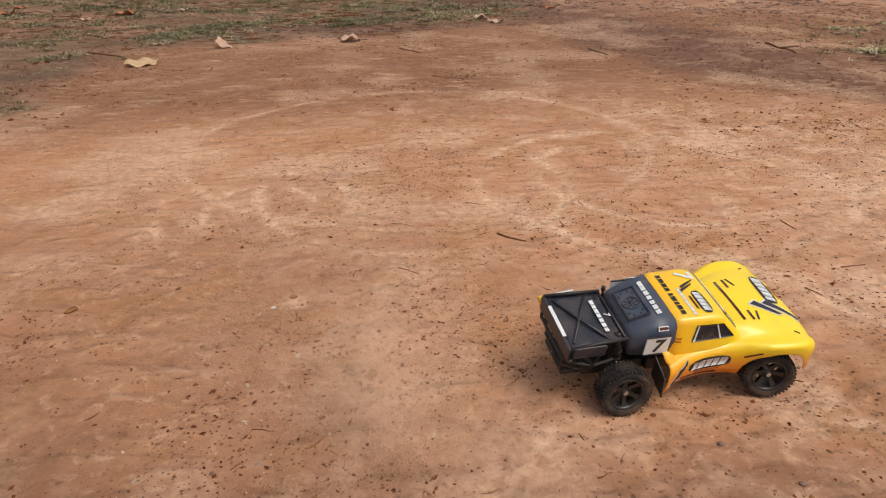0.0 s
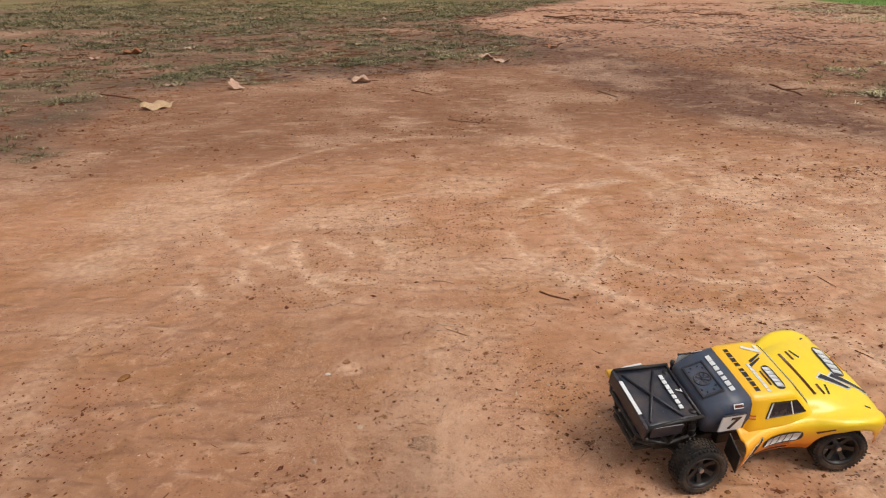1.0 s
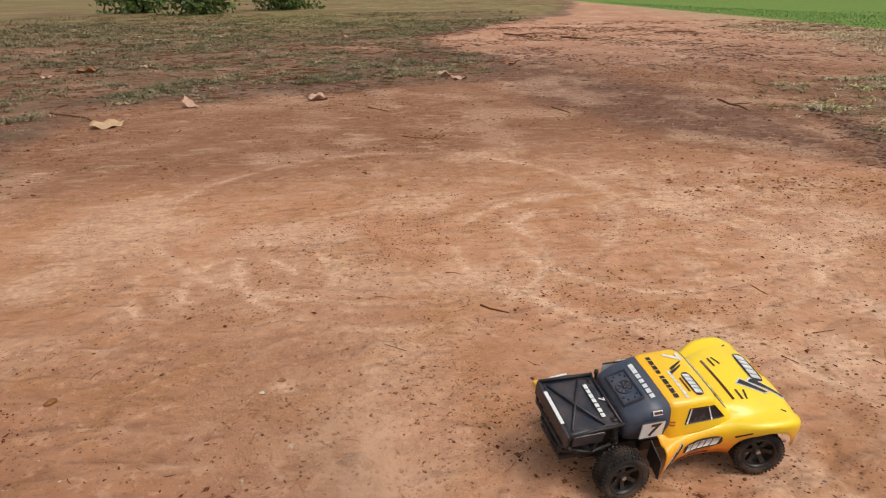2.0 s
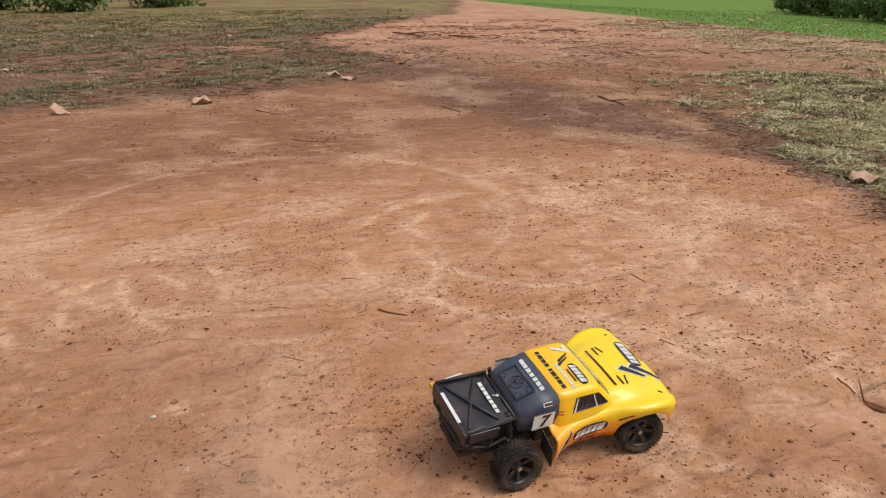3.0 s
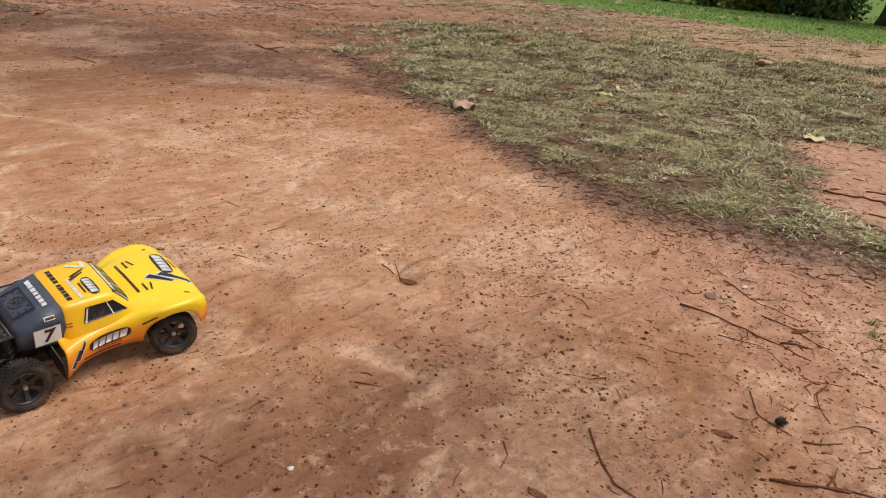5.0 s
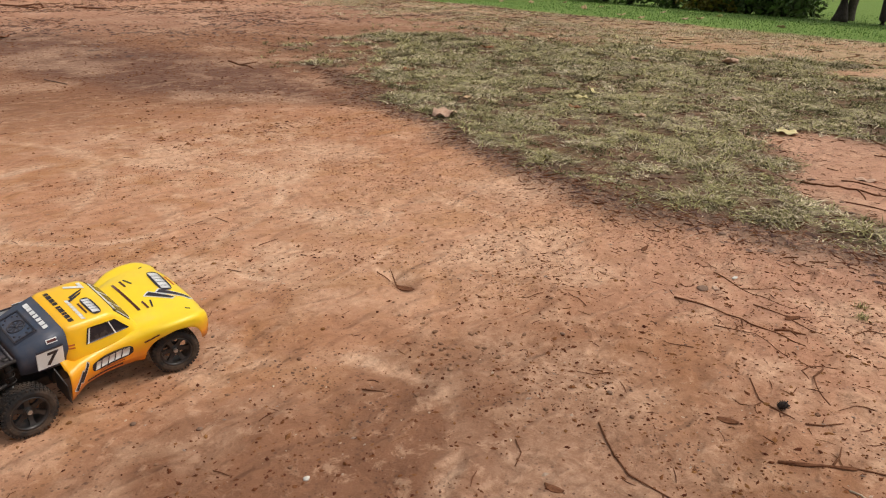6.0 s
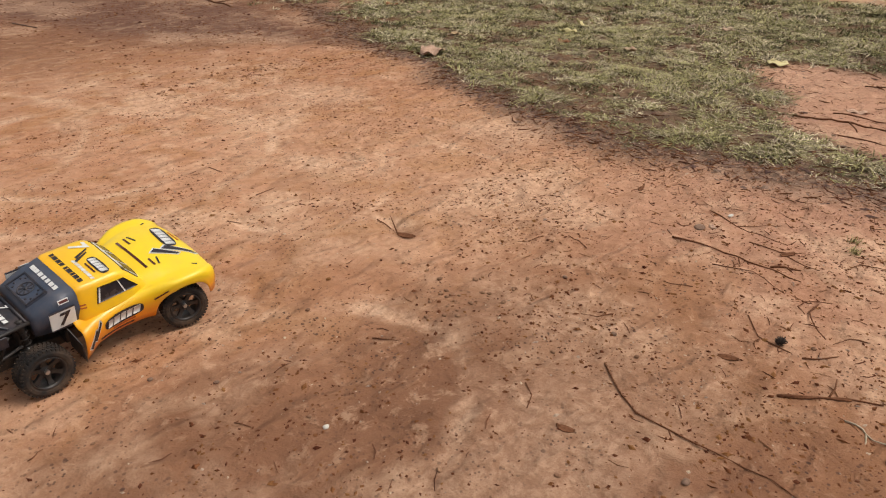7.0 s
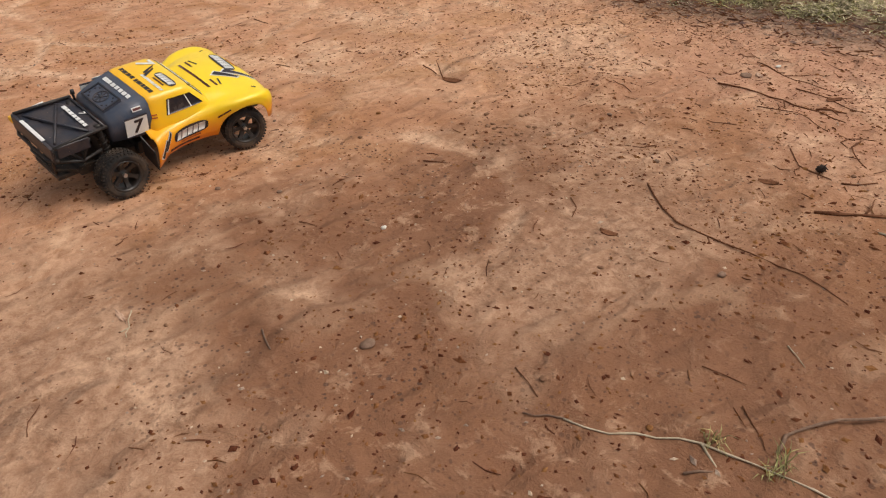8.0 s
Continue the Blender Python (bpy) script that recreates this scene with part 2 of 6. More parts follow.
def soil_material():
    m, tree, bsdf = material("trodden_clay_soil")
    n = Nodes(tree)
    p = n.place()
    big, mid, fine, grain = n.noise(p, 1.3, 3), n.noise(p, 9.0, 6, 0.65, 0.6), n.noise(p, 48, 6, 0.7, 0.3), n.noise(p, 300, 4, 0.75)
    col = n.mix(n.range(big, 0.38, 0.64), (0.47, 0.215, 0.110), (0.60, 0.305, 0.172))
    col = n.mix(n.range(mid, 0.36, 0.66, 0.0, 0.8), col, (0.66, 0.350, 0.207))
    col = n.mix(n.range(n.noise(p, 4.2, 5, 0.6, 0.8), 0.48, 0.62, 0.0, 0.7), col, (0.50, 0.235, 0.098))
    col = n.mix(n.math("MULTIPLY", n.attr("dark"), n.range(mid, 0.25, 0.6, 0.75, 1.0)), col, (0.265, 0.122, 0.064))
    col = n.mix(n.math("MULTIPLY", n.attr("band"), n.range(fine, 0.3, 0.6, 0.55, 0.95)), col, (0.140, 0.070, 0.050))
    col = n.mix(n.math("MULTIPLY", n.attr("pink"), 0.70), col, (0.57, 0.312, 0.212))
    col = n.mix(n.math("MULTIPLY", n.attr("pale"), n.range(fine, 0.32, 0.58, 0.25, 1.0)), col, (0.80, 0.520, 0.345))
    flow = n.add("ShaderNodeMapping", Vector=p, Rotation=(0, 0, 0.35), Scale=(1.0, 2.1, 1.0)).outputs["Vector"]
    wave = n.noise(flow, 6.5, 2, 0.45, 0.5)
    lip = n.math("MULTIPLY", n.range(wave, 0.52, 0.66), n.range(n.noise(p, 3.1, 3), 0.45, 0.62))
    col = n.mix(n.math("MULTIPLY", lip, 0.30), col, (0.80, 0.535, 0.35))
    col = n.mix(n.math("MULTIPLY", n.attr("litter"), n.range(fine, 0.28, 0.52)), col, (0.14, 0.09, 0.065))
    # base colour under the blades, kept dark so the gaps between them read dark
    thatch = n.mix(n.range(n.noise(p, 70, 4, 0.7), 0.35, 0.65), (0.045, 0.032, 0.022), (0.165, 0.120, 0.075))
    col = n.mix(n.math("MULTIPLY", n.attr("grass"), n.range(mid, 0.3, 0.6, 0.6, 0.95)), col, thatch)
    drycol = n.mix(n.range(n.noise(p, 9, 5, 0.7), 0.4, 0.62), (0.60, 0.42, 0.27), (0.33, 0.28, 0.13))
    col = n.mix(n.math("MULTIPLY", n.attr("dry"), 0.9), col, drycol)
    lawncol = n.mix(n.range(n.noise(p, 6, 5, 0.7), 0.3, 0.7), (0.11, 0.23, 0.034), (0.17, 0.30, 0.055))
    col = n.mix(n.attr("lawn"), col, lawncol)
    col = n.mix(n.range(fine, 0.38, 0.68, 0.15, 0.0), col, (0.26, 0.125, 0.066))
    col = n.mix(n.range(grain, 0.36, 0.62, 0.13, 0.0), col, (0.16, 0.08, 0.046))
    col = n.mix(n.range(grain, 0.58, 0.75, 0.0, 0.14), col, (0.70, 0.47, 0.30))
    keep = n.range(n.noise(p, 4, 4, 0.6), 0.40, 0.62)
    open_soil = n.math("SUBTRACT", 1.0, n.math("ADD", n.attr("grass"), n.attr("lawn")), True)
    crust = n.noise(p, 24, 6, 0.72, 0.4)
    crusted = n.math("MULTIPLY", open_soil, n.range(n.noise(p, 2.3, 3), 0.40, 0.60, 0.25, 1.0))
    col = n.mix(n.math("MULTIPLY", n.range(crust, 0.54, 0.64, 0.0, 0.36), crusted), col, (0.76, 0.49, 0.32))
    col = n.mix(n.math("MULTIPLY", n.range(crust, 0.38, 0.46, 0.38, 0.0), crusted), col, (0.20, 0.098, 0.056))
    for size, reach, share in ((120.0, 0.22, 0.8), (70.0, 0.17, 0.8), (48.0, 0.15, 0.8)):
        vor = n.add("ShaderNodeTexVoronoi", Vector=n.add("ShaderNodeMapping", Vector=p, Rotation=(0, 0, size)).outputs["Vector"], Scale=size)
        pick = n.range(n.add("ShaderNodeSeparateXYZ", Vector=vor.outputs["Color"]).outputs["X"], 0.62, 0.70)
        speck = n.math("MULTIPLY", n.math("MULTIPLY", n.range(vor.outputs["Distance"], reach, reach + 0.08, 1.0, 0.0), pick), keep)
        col = n.mix(n.math("MULTIPLY", speck, share), col, (0.085, 0.045, 0.034))
    n.set(bsdf, "Base Color", col)
    bsdf.inputs["Roughness"].default_value = 0.93
    bsdf.inputs["Specular IOR Level"].default_value = 0.18
    nb = n.bump(mid, 0.55, 0.016)
    nb = n.bump(wave, 0.6, 0.07, nb)
    nb = n.bump(fine, 0.5, 0.006, nb)
    nb = n.bump(crust, 0.7, 0.010, nb)
    nb = n.bump(grain, 0.45, 0.0015, nb)
    n.set(bsdf, "Normal", nb)
    return m


def mottled(name, dark, light, scale=40.0, rough=0.8, bump=0.4, depth=0.002, per_piece=0.0, spec=0.3):
    m, tree, bsdf = material(name)
    n = Nodes(tree)
    p = n.place()
    col = n.mix(n.range(n.noise(p, scale, 5, 0.65), 0.3, 0.7), dark, light)
    col = n.mix(n.range(n.noise(p, scale / 7, 3), 0.35, 0.7, 0.0, 0.5), col, tuple(0.7 * c for c in dark))
    if per_piece:
        geo = n.add("ShaderNodeNewGeometry").outputs["Random Per Island"]
        hsv = n.add("ShaderNodeHueSaturation", Color=col)
        n.set(hsv, "Value", n.range(geo, 0, 1, 1 - per_piece, 1 + per_piece))
        n.set(hsv, "Hue", n.range(geo, 0, 1, 0.5 - 0.03 * per_piece, 0.5 + 0.03 * per_piece))
        col = hsv.outputs["Color"]
    n.set(bsdf, "Base Color", col)
    bsdf.inputs["Roughness"].default_value = rough
    bsdf.inputs["Specular IOR Level"].default_value = spec
    n.set(bsdf, "Normal", n.bump(n.noise(p, scale * 3, 4), bump, depth))
    return m


SOIL = soil_material()
CRUMB = mottled("dark_soil_crumb", (0.125, 0.043, 0.019), (0.27, 0.112, 0.052), 200, 0.95, 0.5, 0.001, 0.5, 0.03)
LITTER = mottled("bark_litter", (0.13, 0.075, 0.06), (0.34, 0.22, 0.17), 150, 0.95, 0.5, 0.001, 0.5, 0.05)
GRIT = mottled("pale_grit", (0.42, 0.28, 0.19), (0.60, 0.47, 0.36), 200, 0.9, 0.4, 0.001, 0.35, 0.2)
BARK = mottled("weathered_twig_bark", (0.125, 0.048, 0.025), (0.27, 0.122, 0.066), 160, 0.9, 0.7, 0.001, 0.35, 0.08)
GREYWOOD = mottled("bleached_root_wood", (0.42, 0.33, 0.22), (0.66, 0.56, 0.41), 120, 0.8, 0.6, 0.001)
ROOTWOOD = mottled("brown_root_wood", (0.16, 0.095, 0.065), (0.30, 0.19, 0.13), 120, 0.85, 0.6, 0.001)
TRUNK = mottled("tree_bark", (0.035, 0.028, 0.022), (0.11, 0.09, 0.07), 8, 0.9, 0.8, 0.03)
BLADE = mottled("worn_grass_blade", (0.185, 0.165, 0.065), (0.55, 0.475, 0.23), 9, 0.75, 0.1, 0.001, 0.6, 0.15)
STRAW = mottled("dead_grass_straw", (0.46, 0.37, 0.25), (0.80, 0.68, 0.48), 5, 0.85, 0.1, 0.001, 0.55, 0.15)
MEADOW = mottled("dull_meadow_blade", (0.085, 0.080, 0.034), (0.24, 0.215, 0.105), 2, 0.8, 0.1, 0.001, 0.6, 0.1)
STUBBLE = mottled("dull_dead_grass", (0.26, 0.20, 0.125), (0.56, 0.45, 0.30), 5, 0.9, 0.1, 0.001, 0.5, 0.1)
LAWN = mottled("green_lawn_blade", (0.10, 0.21, 0.034), (0.20, 0.34, 0.075), 2, 0.6, 0.1, 0.001, 0.35)
STONE = mottled("grey_stone", (0.17, 0.095, 0.062), (0.34, 0.22, 0.155), 90, 0.85, 0.5, 0.002)
WHITE_STONE = mottled("white_quartz_pebble", (0.62, 0.57, 0.5), (0.82, 0.78, 0.7), 90, 0.6, 0.3, 0.001)
CLOD = mottled("clay_clod", (0.19, 0.09, 0.052), (0.42, 0.24, 0.14), 90, 0.95, 0.6, 0.003)
PINECONE = mottled("charred_cone_scale", (0.022, 0.017, 0.015), (0.07, 0.05, 0.04), 120, 0.8, 0.5, 0.001)
LEAF_TAN = mottled("dry_tan_leaf", (0.48, 0.29, 0.20), (0.72, 0.49, 0.35), 60, 0.7, 0.5, 0.001)
LEAF_YELLOW = mottled("dry_yellow_leaf", (0.48, 0.30, 0.16), (0.68, 0.48, 0.29), 60, 0.65, 0.5, 0.001)
LEAF_RUST = mottled("dry_rust_leaf", (0.30, 0.10, 0.04), (0.50, 0.20, 0.09), 60, 0.7, 0.5, 0.001)
LEAF_CREAM = mottled("pale_yellow_leaf", (0.72, 0.60, 0.26), (0.82, 0.72, 0.42), 60, 0.6, 0.3, 0.001)
HEDGE_LEAF = mottled("hedge_leaf", (0.045, 0.085, 0.018), (0.15, 0.22, 0.05), 3, 0.55, 0.1, 0.001, 0.6)
HEDGE_YELLOW = mottled("yellowing_hedge_leaf", (0.24, 0.20, 0.03), (0.42, 0.34, 0.06), 3, 0.55, 0.1, 0.001, 0.4)


# ---- building helpers ----
def link_mesh(name, verts, faces, mat, parent=None, label="", smooth=False):
    me = bpy.data.meshes.new(name)
    me.from_pydata([tuple(v) for v in verts], [], [tuple(f) for f in faces])
    me.materials.append(mat)
    if smooth:
        me.polygons.foreach_set("use_smooth", [True] * len(me.polygons))
    me.update()
    ob = new(name, me)
    if parent is not None:
        ob.parent = parent
    return tagged(ob, label) if label else ob


def part(name, bm, mat, parent=None, label="", smooth=False):
    me = bpy.data.meshes.new(name)
    bmesh.ops.recalc_face_normals(bm, faces=bm.faces)
    bm.to_mesh(me)
    bm.free()
    me.materials.append(mat)
    if smooth:
        me.polygons.foreach_set("use_smooth", [True] * len(me.polygons))
    ob = new(name, me)
    if parent is not None:
        ob.parent = parent
    return tagged(ob, label) if label else ob


def tube_data(points, radii, sides=6):
    """Verts and faces of a tapered tube along a line of points, closed at both ends."""
    pts = [Vector(p) for p in points]
    verts, faces = [], []
    for i, p in enumerate(pts):
        d = (pts[min(i + 1, len(pts) - 1)] - pts[max(i - 1, 0)]).normalized()
        a = d.cross(Vector((0, 0, 1)))
        a = a.normalized() if a.length > 1e-4 else Vector((1, 0, 0))
        b = d.cross(a)
        r = radii[i] if isinstance(radii, (list, tuple)) else radii
        for k in range(sides):
            w = 2 * math.pi * k / sides
            verts.append(p + r * (math.cos(w) * a + math.sin(w) * b))
    for i in range(len(pts) - 1):
        for k in range(sides):
            j = (k + 1) % sides
            faces.append((i * sides + k, i * sides + j, (i + 1) * sides + j, (i + 1) * sides + k))
    faces.append(tuple(range(sides - 1, -1, -1)))
    faces.append(tuple((len(pts) - 1) * sides + k for k in range(sides)))
    return verts, faces


# ---- the ground: one sheet to the horizon, finest where the camera passes ----
def spaced(lo, hi, step, reach, growth):
    core = list(np.arange(lo, hi, step))
    out, d, x = [], step, hi
    while x < reach:
        out.append(x)
        d *= growth
        x += d
    out.append(reach)
    pre, d, x = [], step, lo
    while x > -reach:
        d *= growth
        x -= d
        pre.append(x)
    return np.array(sorted(set(pre + core + out)))


gx = spaced(-0.9, 2.7, 0.0125, 400.0, 1.045)
gy = spaced(-0.25, 2.9, 0.0125, 400.0, 1.035)
GX, GY = np.meshgrid(gx, gy)
GX, GY = GX.ravel(), GY.ravel()
GZ = relief(GX, GY)
nx, ny = len(gx), len(gy)
idx = np.arange(nx * ny).reshape(ny, nx)
quads = np.stack([idx[:-1, :-1], idx[:-1, 1:], idx[1:, 1:], idx[1:, :-1]], -1).reshape(-1, 4)
ground_mesh = bpy.data.meshes.new("ground")
ground_mesh.from_pydata(np.stack([GX, GY, GZ], 1).tolist(), [], quads.tolist())
ground_mesh.polygons.foreach_set("use_smooth", [True] * len(ground_mesh.polygons))
shares = plan(GX, GY)
for key in ("grass", "lawn", "dry", "litter", "dark", "band", "pink", "pale"):
    layer = ground_mesh.attributes.new(key, "FLOAT", "POINT")
    layer.data.foreach_set("value", np.ascontiguousarray(shares[key], np.float32))
ground_mesh.materials.append(SOIL)
ground_mesh.update()
tagged(new("ground", ground_mesh), "trodden tan clay yard with worn grass and tyre arcs", "ground", kind="structure")

GZ2 = GZ.reshape(ny, nx)
KEPT = {key: value.reshape(ny, nx) for key, value in shares.items()}


def cells(x, y):
    i = np.clip(np.searchsorted(gx, x) - 1, 0, nx - 2)
    j = np.clip(np.searchsorted(gy, y) - 1, 0, ny - 2)
    return i, j, (x - gx[i]) / (gx[i + 1] - gx[i]), (y - gy[j]) / (gy[j + 1] - gy[j])


def surface(x, y):
    """The height of the ground sheet at places of the plan."""
    i, j, u, v = cells(np.asarray(x, float), np.asarray(y, float))
    return (GZ2[j, i] * (1 - u) + GZ2[j, i + 1] * u) * (1 - v) + (GZ2[j + 1, i] * (1 - u) + GZ2[j + 1, i + 1] * u) * v


def made_of(x, y):
    """The ground sheet's shares at places of the plan."""
    i, j, u, v = cells(np.asarray(x, float), np.asarray(y, float))
    i, j = i + (u > 0.5), j + (v > 0.5)
    return {key: value[j, i] for key, value in KEPT.items()}


def ground_z(x, y):
    return float(surface(x, y))


# ---- stuff that nobody could count: crumbs, grit, litter, grass ----
rng = np.random.default_rng(7)


def scatter(count, x0, x1, y0, y1, weight):
    """Random places in a rectangle of the plan, kept in proportion to weight(x, y), 0 to 1."""
    xs, ys = np.empty(0), np.empty(0)
    for _ in range(60):
        x, y = rng.uniform(x0, x1, count * 2), rng.uniform(y0, y1, count * 2)
        keep = rng.random(count * 2) < weight(x, y)
        xs, ys = np.concatenate([xs, x[keep]]), np.concatenate([ys, y[keep]])
        if len(xs) >= count:
            break
    return xs[:count], ys[:count]


def stuff(name, verts, faces, mat, label, category, smooth=False):
    ob = link_mesh(name, verts, faces, mat, smooth=smooth)
    return tagged(ob, label, category, kind="stuff")


def lumps(xs, ys, size, flat=0.6, stretch=1.8):
    """Small irregular eight-sided lumps, half sunk into the soil."""
    n = len(xs)
    zs = surface(xs, ys)
    a = rng.uniform(0, 2 * math.pi, n)
    long_, wide, high = size * rng.uniform(1, stretch, n), size * rng.uniform(0.7, 1.1, n), size * flat * rng.uniform(0.6, 1.3, n)
    base = np.array([(1, 0, 0), (0, 1, 0), (-1, 0, 0), (0, -1, 0), (0, 0, 1), (0, 0, -0.6)], float)
    v = np.repeat(base[None], n, 0) + rng.uniform(-0.25, 0.25, (n, 6, 3))
    v[:, :, 0] *= long_[:, None]
    v[:, :, 1] *= wide[:, None]
    v[:, :, 2] *= high[:, None]
    c, s = np.cos(a)[:, None], np.sin(a)[:, None]
    out = np.empty_like(v)
    out[:, :, 0] = v[:, :, 0] * c - v[:, :, 1] * s + xs[:, None]
    out[:, :, 1] = v[:, :, 0] * s + v[:, :, 1] * c + ys[:, None]
    out[:, :, 2] = v[:, :, 2] + (zs + 0.25 * high)[:, None]
    f = np.array([(0, 1, 4), (1, 2, 4), (2, 3, 4), (3, 0, 4), (1, 0, 5), (2, 1, 5), (3, 2, 5), (0, 3, 5)])
    faces = (f[None] + 6 * np.arange(n)[:, None, None]).reshape(-1, 3)
    return out.reshape(-1, 3).tolist(), faces.tolist()


def slivers(xs, ys, length, width, tilt=0.12):
    """Thin bent needles and bark slivers that lie on the soil: three-sided, in two stretches."""
    n = len(xs)
    a = rng.uniform(0, 2 * math.pi, n)
    bend = rng.uniform(-0.6, 0.6, n)
    lift = rng.uniform(0, tilt, n)
    rings = []
    for k, (along, grow) in enumerate(((-0.5, 0.7), (0.0, 1.0), (0.5, 0.45))):
        h = a + bend * along
        cx = xs + length * along * np.cos(h)
        cy = ys + length * along * np.sin(h)
        cz = surface(cx, cy) + width * 0.5 + np.maximum(0, along + 0.2) * lift * length
        for w in (0, 2.1, 4.2):
            rings.append(np.stack([cx - np.sin(h) * width * grow * math.cos(w), cy + np.cos(h) * width * grow * math.cos(w), cz + width * grow * math.sin(w)], 1))
    v = np.stack(rings, 1)
    f = []
    for i in (0, 3):
        for k in range(3):
            j = (k + 1) % 3
            f.append((i + k, i + j, i + 3 + j, i + 3 + k))
    faces = (np.array(f)[None] + 9 * np.arange(n)[:, None, None]).reshape(-1, 4)
    return v.reshape(-1, 3).tolist(), faces.tolist()


def blades(xs, ys, height, width, lean=0.8):
    """Grass blades: a quad and a pointed tip each, bent over."""
    n = len(xs)
    zs = surface(xs, ys) - 0.002
    a = rng.uniform(0, 2 * math.pi, n)
    bow = rng.uniform(0.15, 1.0, n)
    tip = bow * lean
    dx, dy = np.cos(a), np.sin(a)
    sx, sy = -dy * width * 0.5, dx * width * 0.5
    v = np.empty((n, 5, 3))
    for k, (up, out, w) in enumerate(((0, 0, 1), (0, 0, -1), (0.6, 0.45, 0.8), (0.6, 0.45, -0.8))):
        v[:, k, 0] = xs + dx * out * tip * height + sx * w
        v[:, k, 1] = ys + dy * out * tip * height + sy * w
        v[:, k, 2] = zs + up * height * (1 - 0.25 * bow)
    v[:, 4, 0] = xs + dx * tip * height * 1.15
    v[:, 4, 1] = ys + dy * tip * height * 1.15
    v[:, 4, 2] = zs + height * (1 - 0.8 * bow)
    o = 5 * np.arange(n)[:, None]
    faces = (o + np.array([[0, 1, 3, 2]])).tolist() + (o + np.array([[2, 3, 4]])).tolist()
    return v.reshape(-1, 3).tolist(), faces


def bare(x, y):
    s = made_of(x, y)
    return (1 - s["grass"]) * (1 - s["lawn"]) * np.clip(0.12 + 1.3 * ramp(fbm(x, y, 0.33, 80), -0.15, 0.6) + 0.5 * ramp(x, 0.9, 2.2) + 0.35 * s["litter"], 0, 1) * (1 - 0.6 * s["ring"])


xs, ys = scatter(26000, -1.1, 2.6, -0.2, 3.2, bare)
v, f = lumps(xs, ys, np.clip(rng.lognormal(-6.25, 0.45, len(xs)), 0.0009, 0.0065))
stuff("soil_crumbs", v, f, CRUMB, "dark crumbs of earth and bark on the clay", "soil crumbs")
xs, ys = scatter(11000, -4.0, 4.5, 3.0, 8.0, bare)
v, f = lumps(xs, ys, np.clip(rng.lognormal(-5.5, 0.4, len(xs)), 0.002, 0.011))
stuff("soil_crumbs", v, f, CRUMB, "dark crumbs of earth across the far clay", "soil crumbs")
xs, ys = scatter(3200, 0.7, 2.6, -0.2, 2.2, lambda x, y: (1 - made_of(x, y)["grass"]) * np.clip(0.15 + 1.4 * fbm(x, y, 0.25, 81) + 0.5 * ramp(x, 1.0, 2.0), 0, 1))
v, f = lumps(xs, ys, np.clip(rng.lognormal(-6.0, 0.4, len(xs)), 0.0013, 0.006), 0.5, 2.0)
stuff("soil_crumbs", v, f, CRUMB, "coarse dark crumbs on the crusted clay", "soil crumbs")
xs, ys = scatter(1100, 3.8, 9.2, 0.8, 10.0, lambda x, y: np.clip(made_of(x, y)["dry"] + made_of(x, y)["pink"], 0, 1) * (1 - made_of(x, y)["lawn"]) * np.clip(6 / np.hypot(x, y), 0.1, 1))
v, f = slivers(xs, ys, rng.uniform(0.03, 0.18, len(xs)), rng.uniform(0.0015, 0.005, len(xs)))
stuff("twig_litter", v, f, BARK, "dark needles and sticks on the dry verge", "twig litter")
xs, ys = scatter(2600, -0.8, 2.8, -0.2, 3.0, bare)
v, f = lumps(xs, ys, np.clip(rng.lognormal(-6.3, 0.4, len(xs)), 0.0009, 0.006))
stuff("grit", v, f, GRIT, "pale grit and small chips on the clay", "grit")


def litter_weight(x, y):
    s = made_of(x, y)
    return (1 - s["lawn"]) * np.clip(0.04 + 0.9 * s["litter"] + 0.45 * ramp(x - 1.2, 0.0, 0.9) * ramp(1.8 - y, 0, 0.8) + 0.15 * s["grass"], 0, 1)


xs, ys = scatter(3400, -0.9, 4.2, -0.2, 4.2, litter_weight)
v, f = slivers(xs, ys, rng.uniform(0.008, 0.042, len(xs)), rng.uniform(0.0007, 0.0016, len(xs)))
stuff("twig_litter", v, f, BARK, "dark needles and bark slivers strewn on clay", "twig litter")


def far_litter(x, y):
    s = made_of(x, y)
    return (1 - s["lawn"]) * np.clip(0.12 + 0.8 * s["pink"] + 0.8 * s["litter"] + 0.35 * s["dry"], 0, 1) * np.clip(0.35 + 1.6 * fbm(x, y, 0.8, 96), 0.04, 1) * np.clip(1.2 - y / 26, 0.15, 1)


xs, ys = scatter(9000, -4.0, 9.0, 3.5, 18.0, far_litter)
grow = np.clip(ys / 11, 0.35, 1.2)
v, f = slivers(xs, ys, grow * rng.lognormal(-3.0, 0.75, len(xs)), grow * rng.lognormal(-6.1, 0.5, len(xs)), 0.3)
stuff("twig_litter", v, f, BARK, "dark sticks and needles on the far clay", "twig litter")

xs, ys = scatter(12000, -4.0, 9.2, 6.0, 17.0, lambda x, y: far_litter(x, y) * np.clip(9 / np.hypot(x, y), 0.1, 1) ** 2)
v, f = lumps(xs, ys, np.clip(rng.lognormal(-4.75, 0.5, len(xs)), 0.003, 0.026), 0.45, 3.0)
stuff("bark_litter", v, f, LITTER, "purplish-brown crumbs and chips on the far clay", "bark litter")
xs, ys = scatter(3800, -12.0, 1.5, 5.4, 26.0, lambda x, y: (made_of(x, y)["left"] > -0.2) * np.clip(0.3 + 1.2 * fbm(x, y, 0.9, 95), 0, 1) * np.clip(8 / np.hypot(x, y), 0.1, 1))
v, f = slivers(xs, ys, rng.lognormal(-2.3, 0.6, len(xs)), rng.uniform(0.002, 0.007, len(xs)))
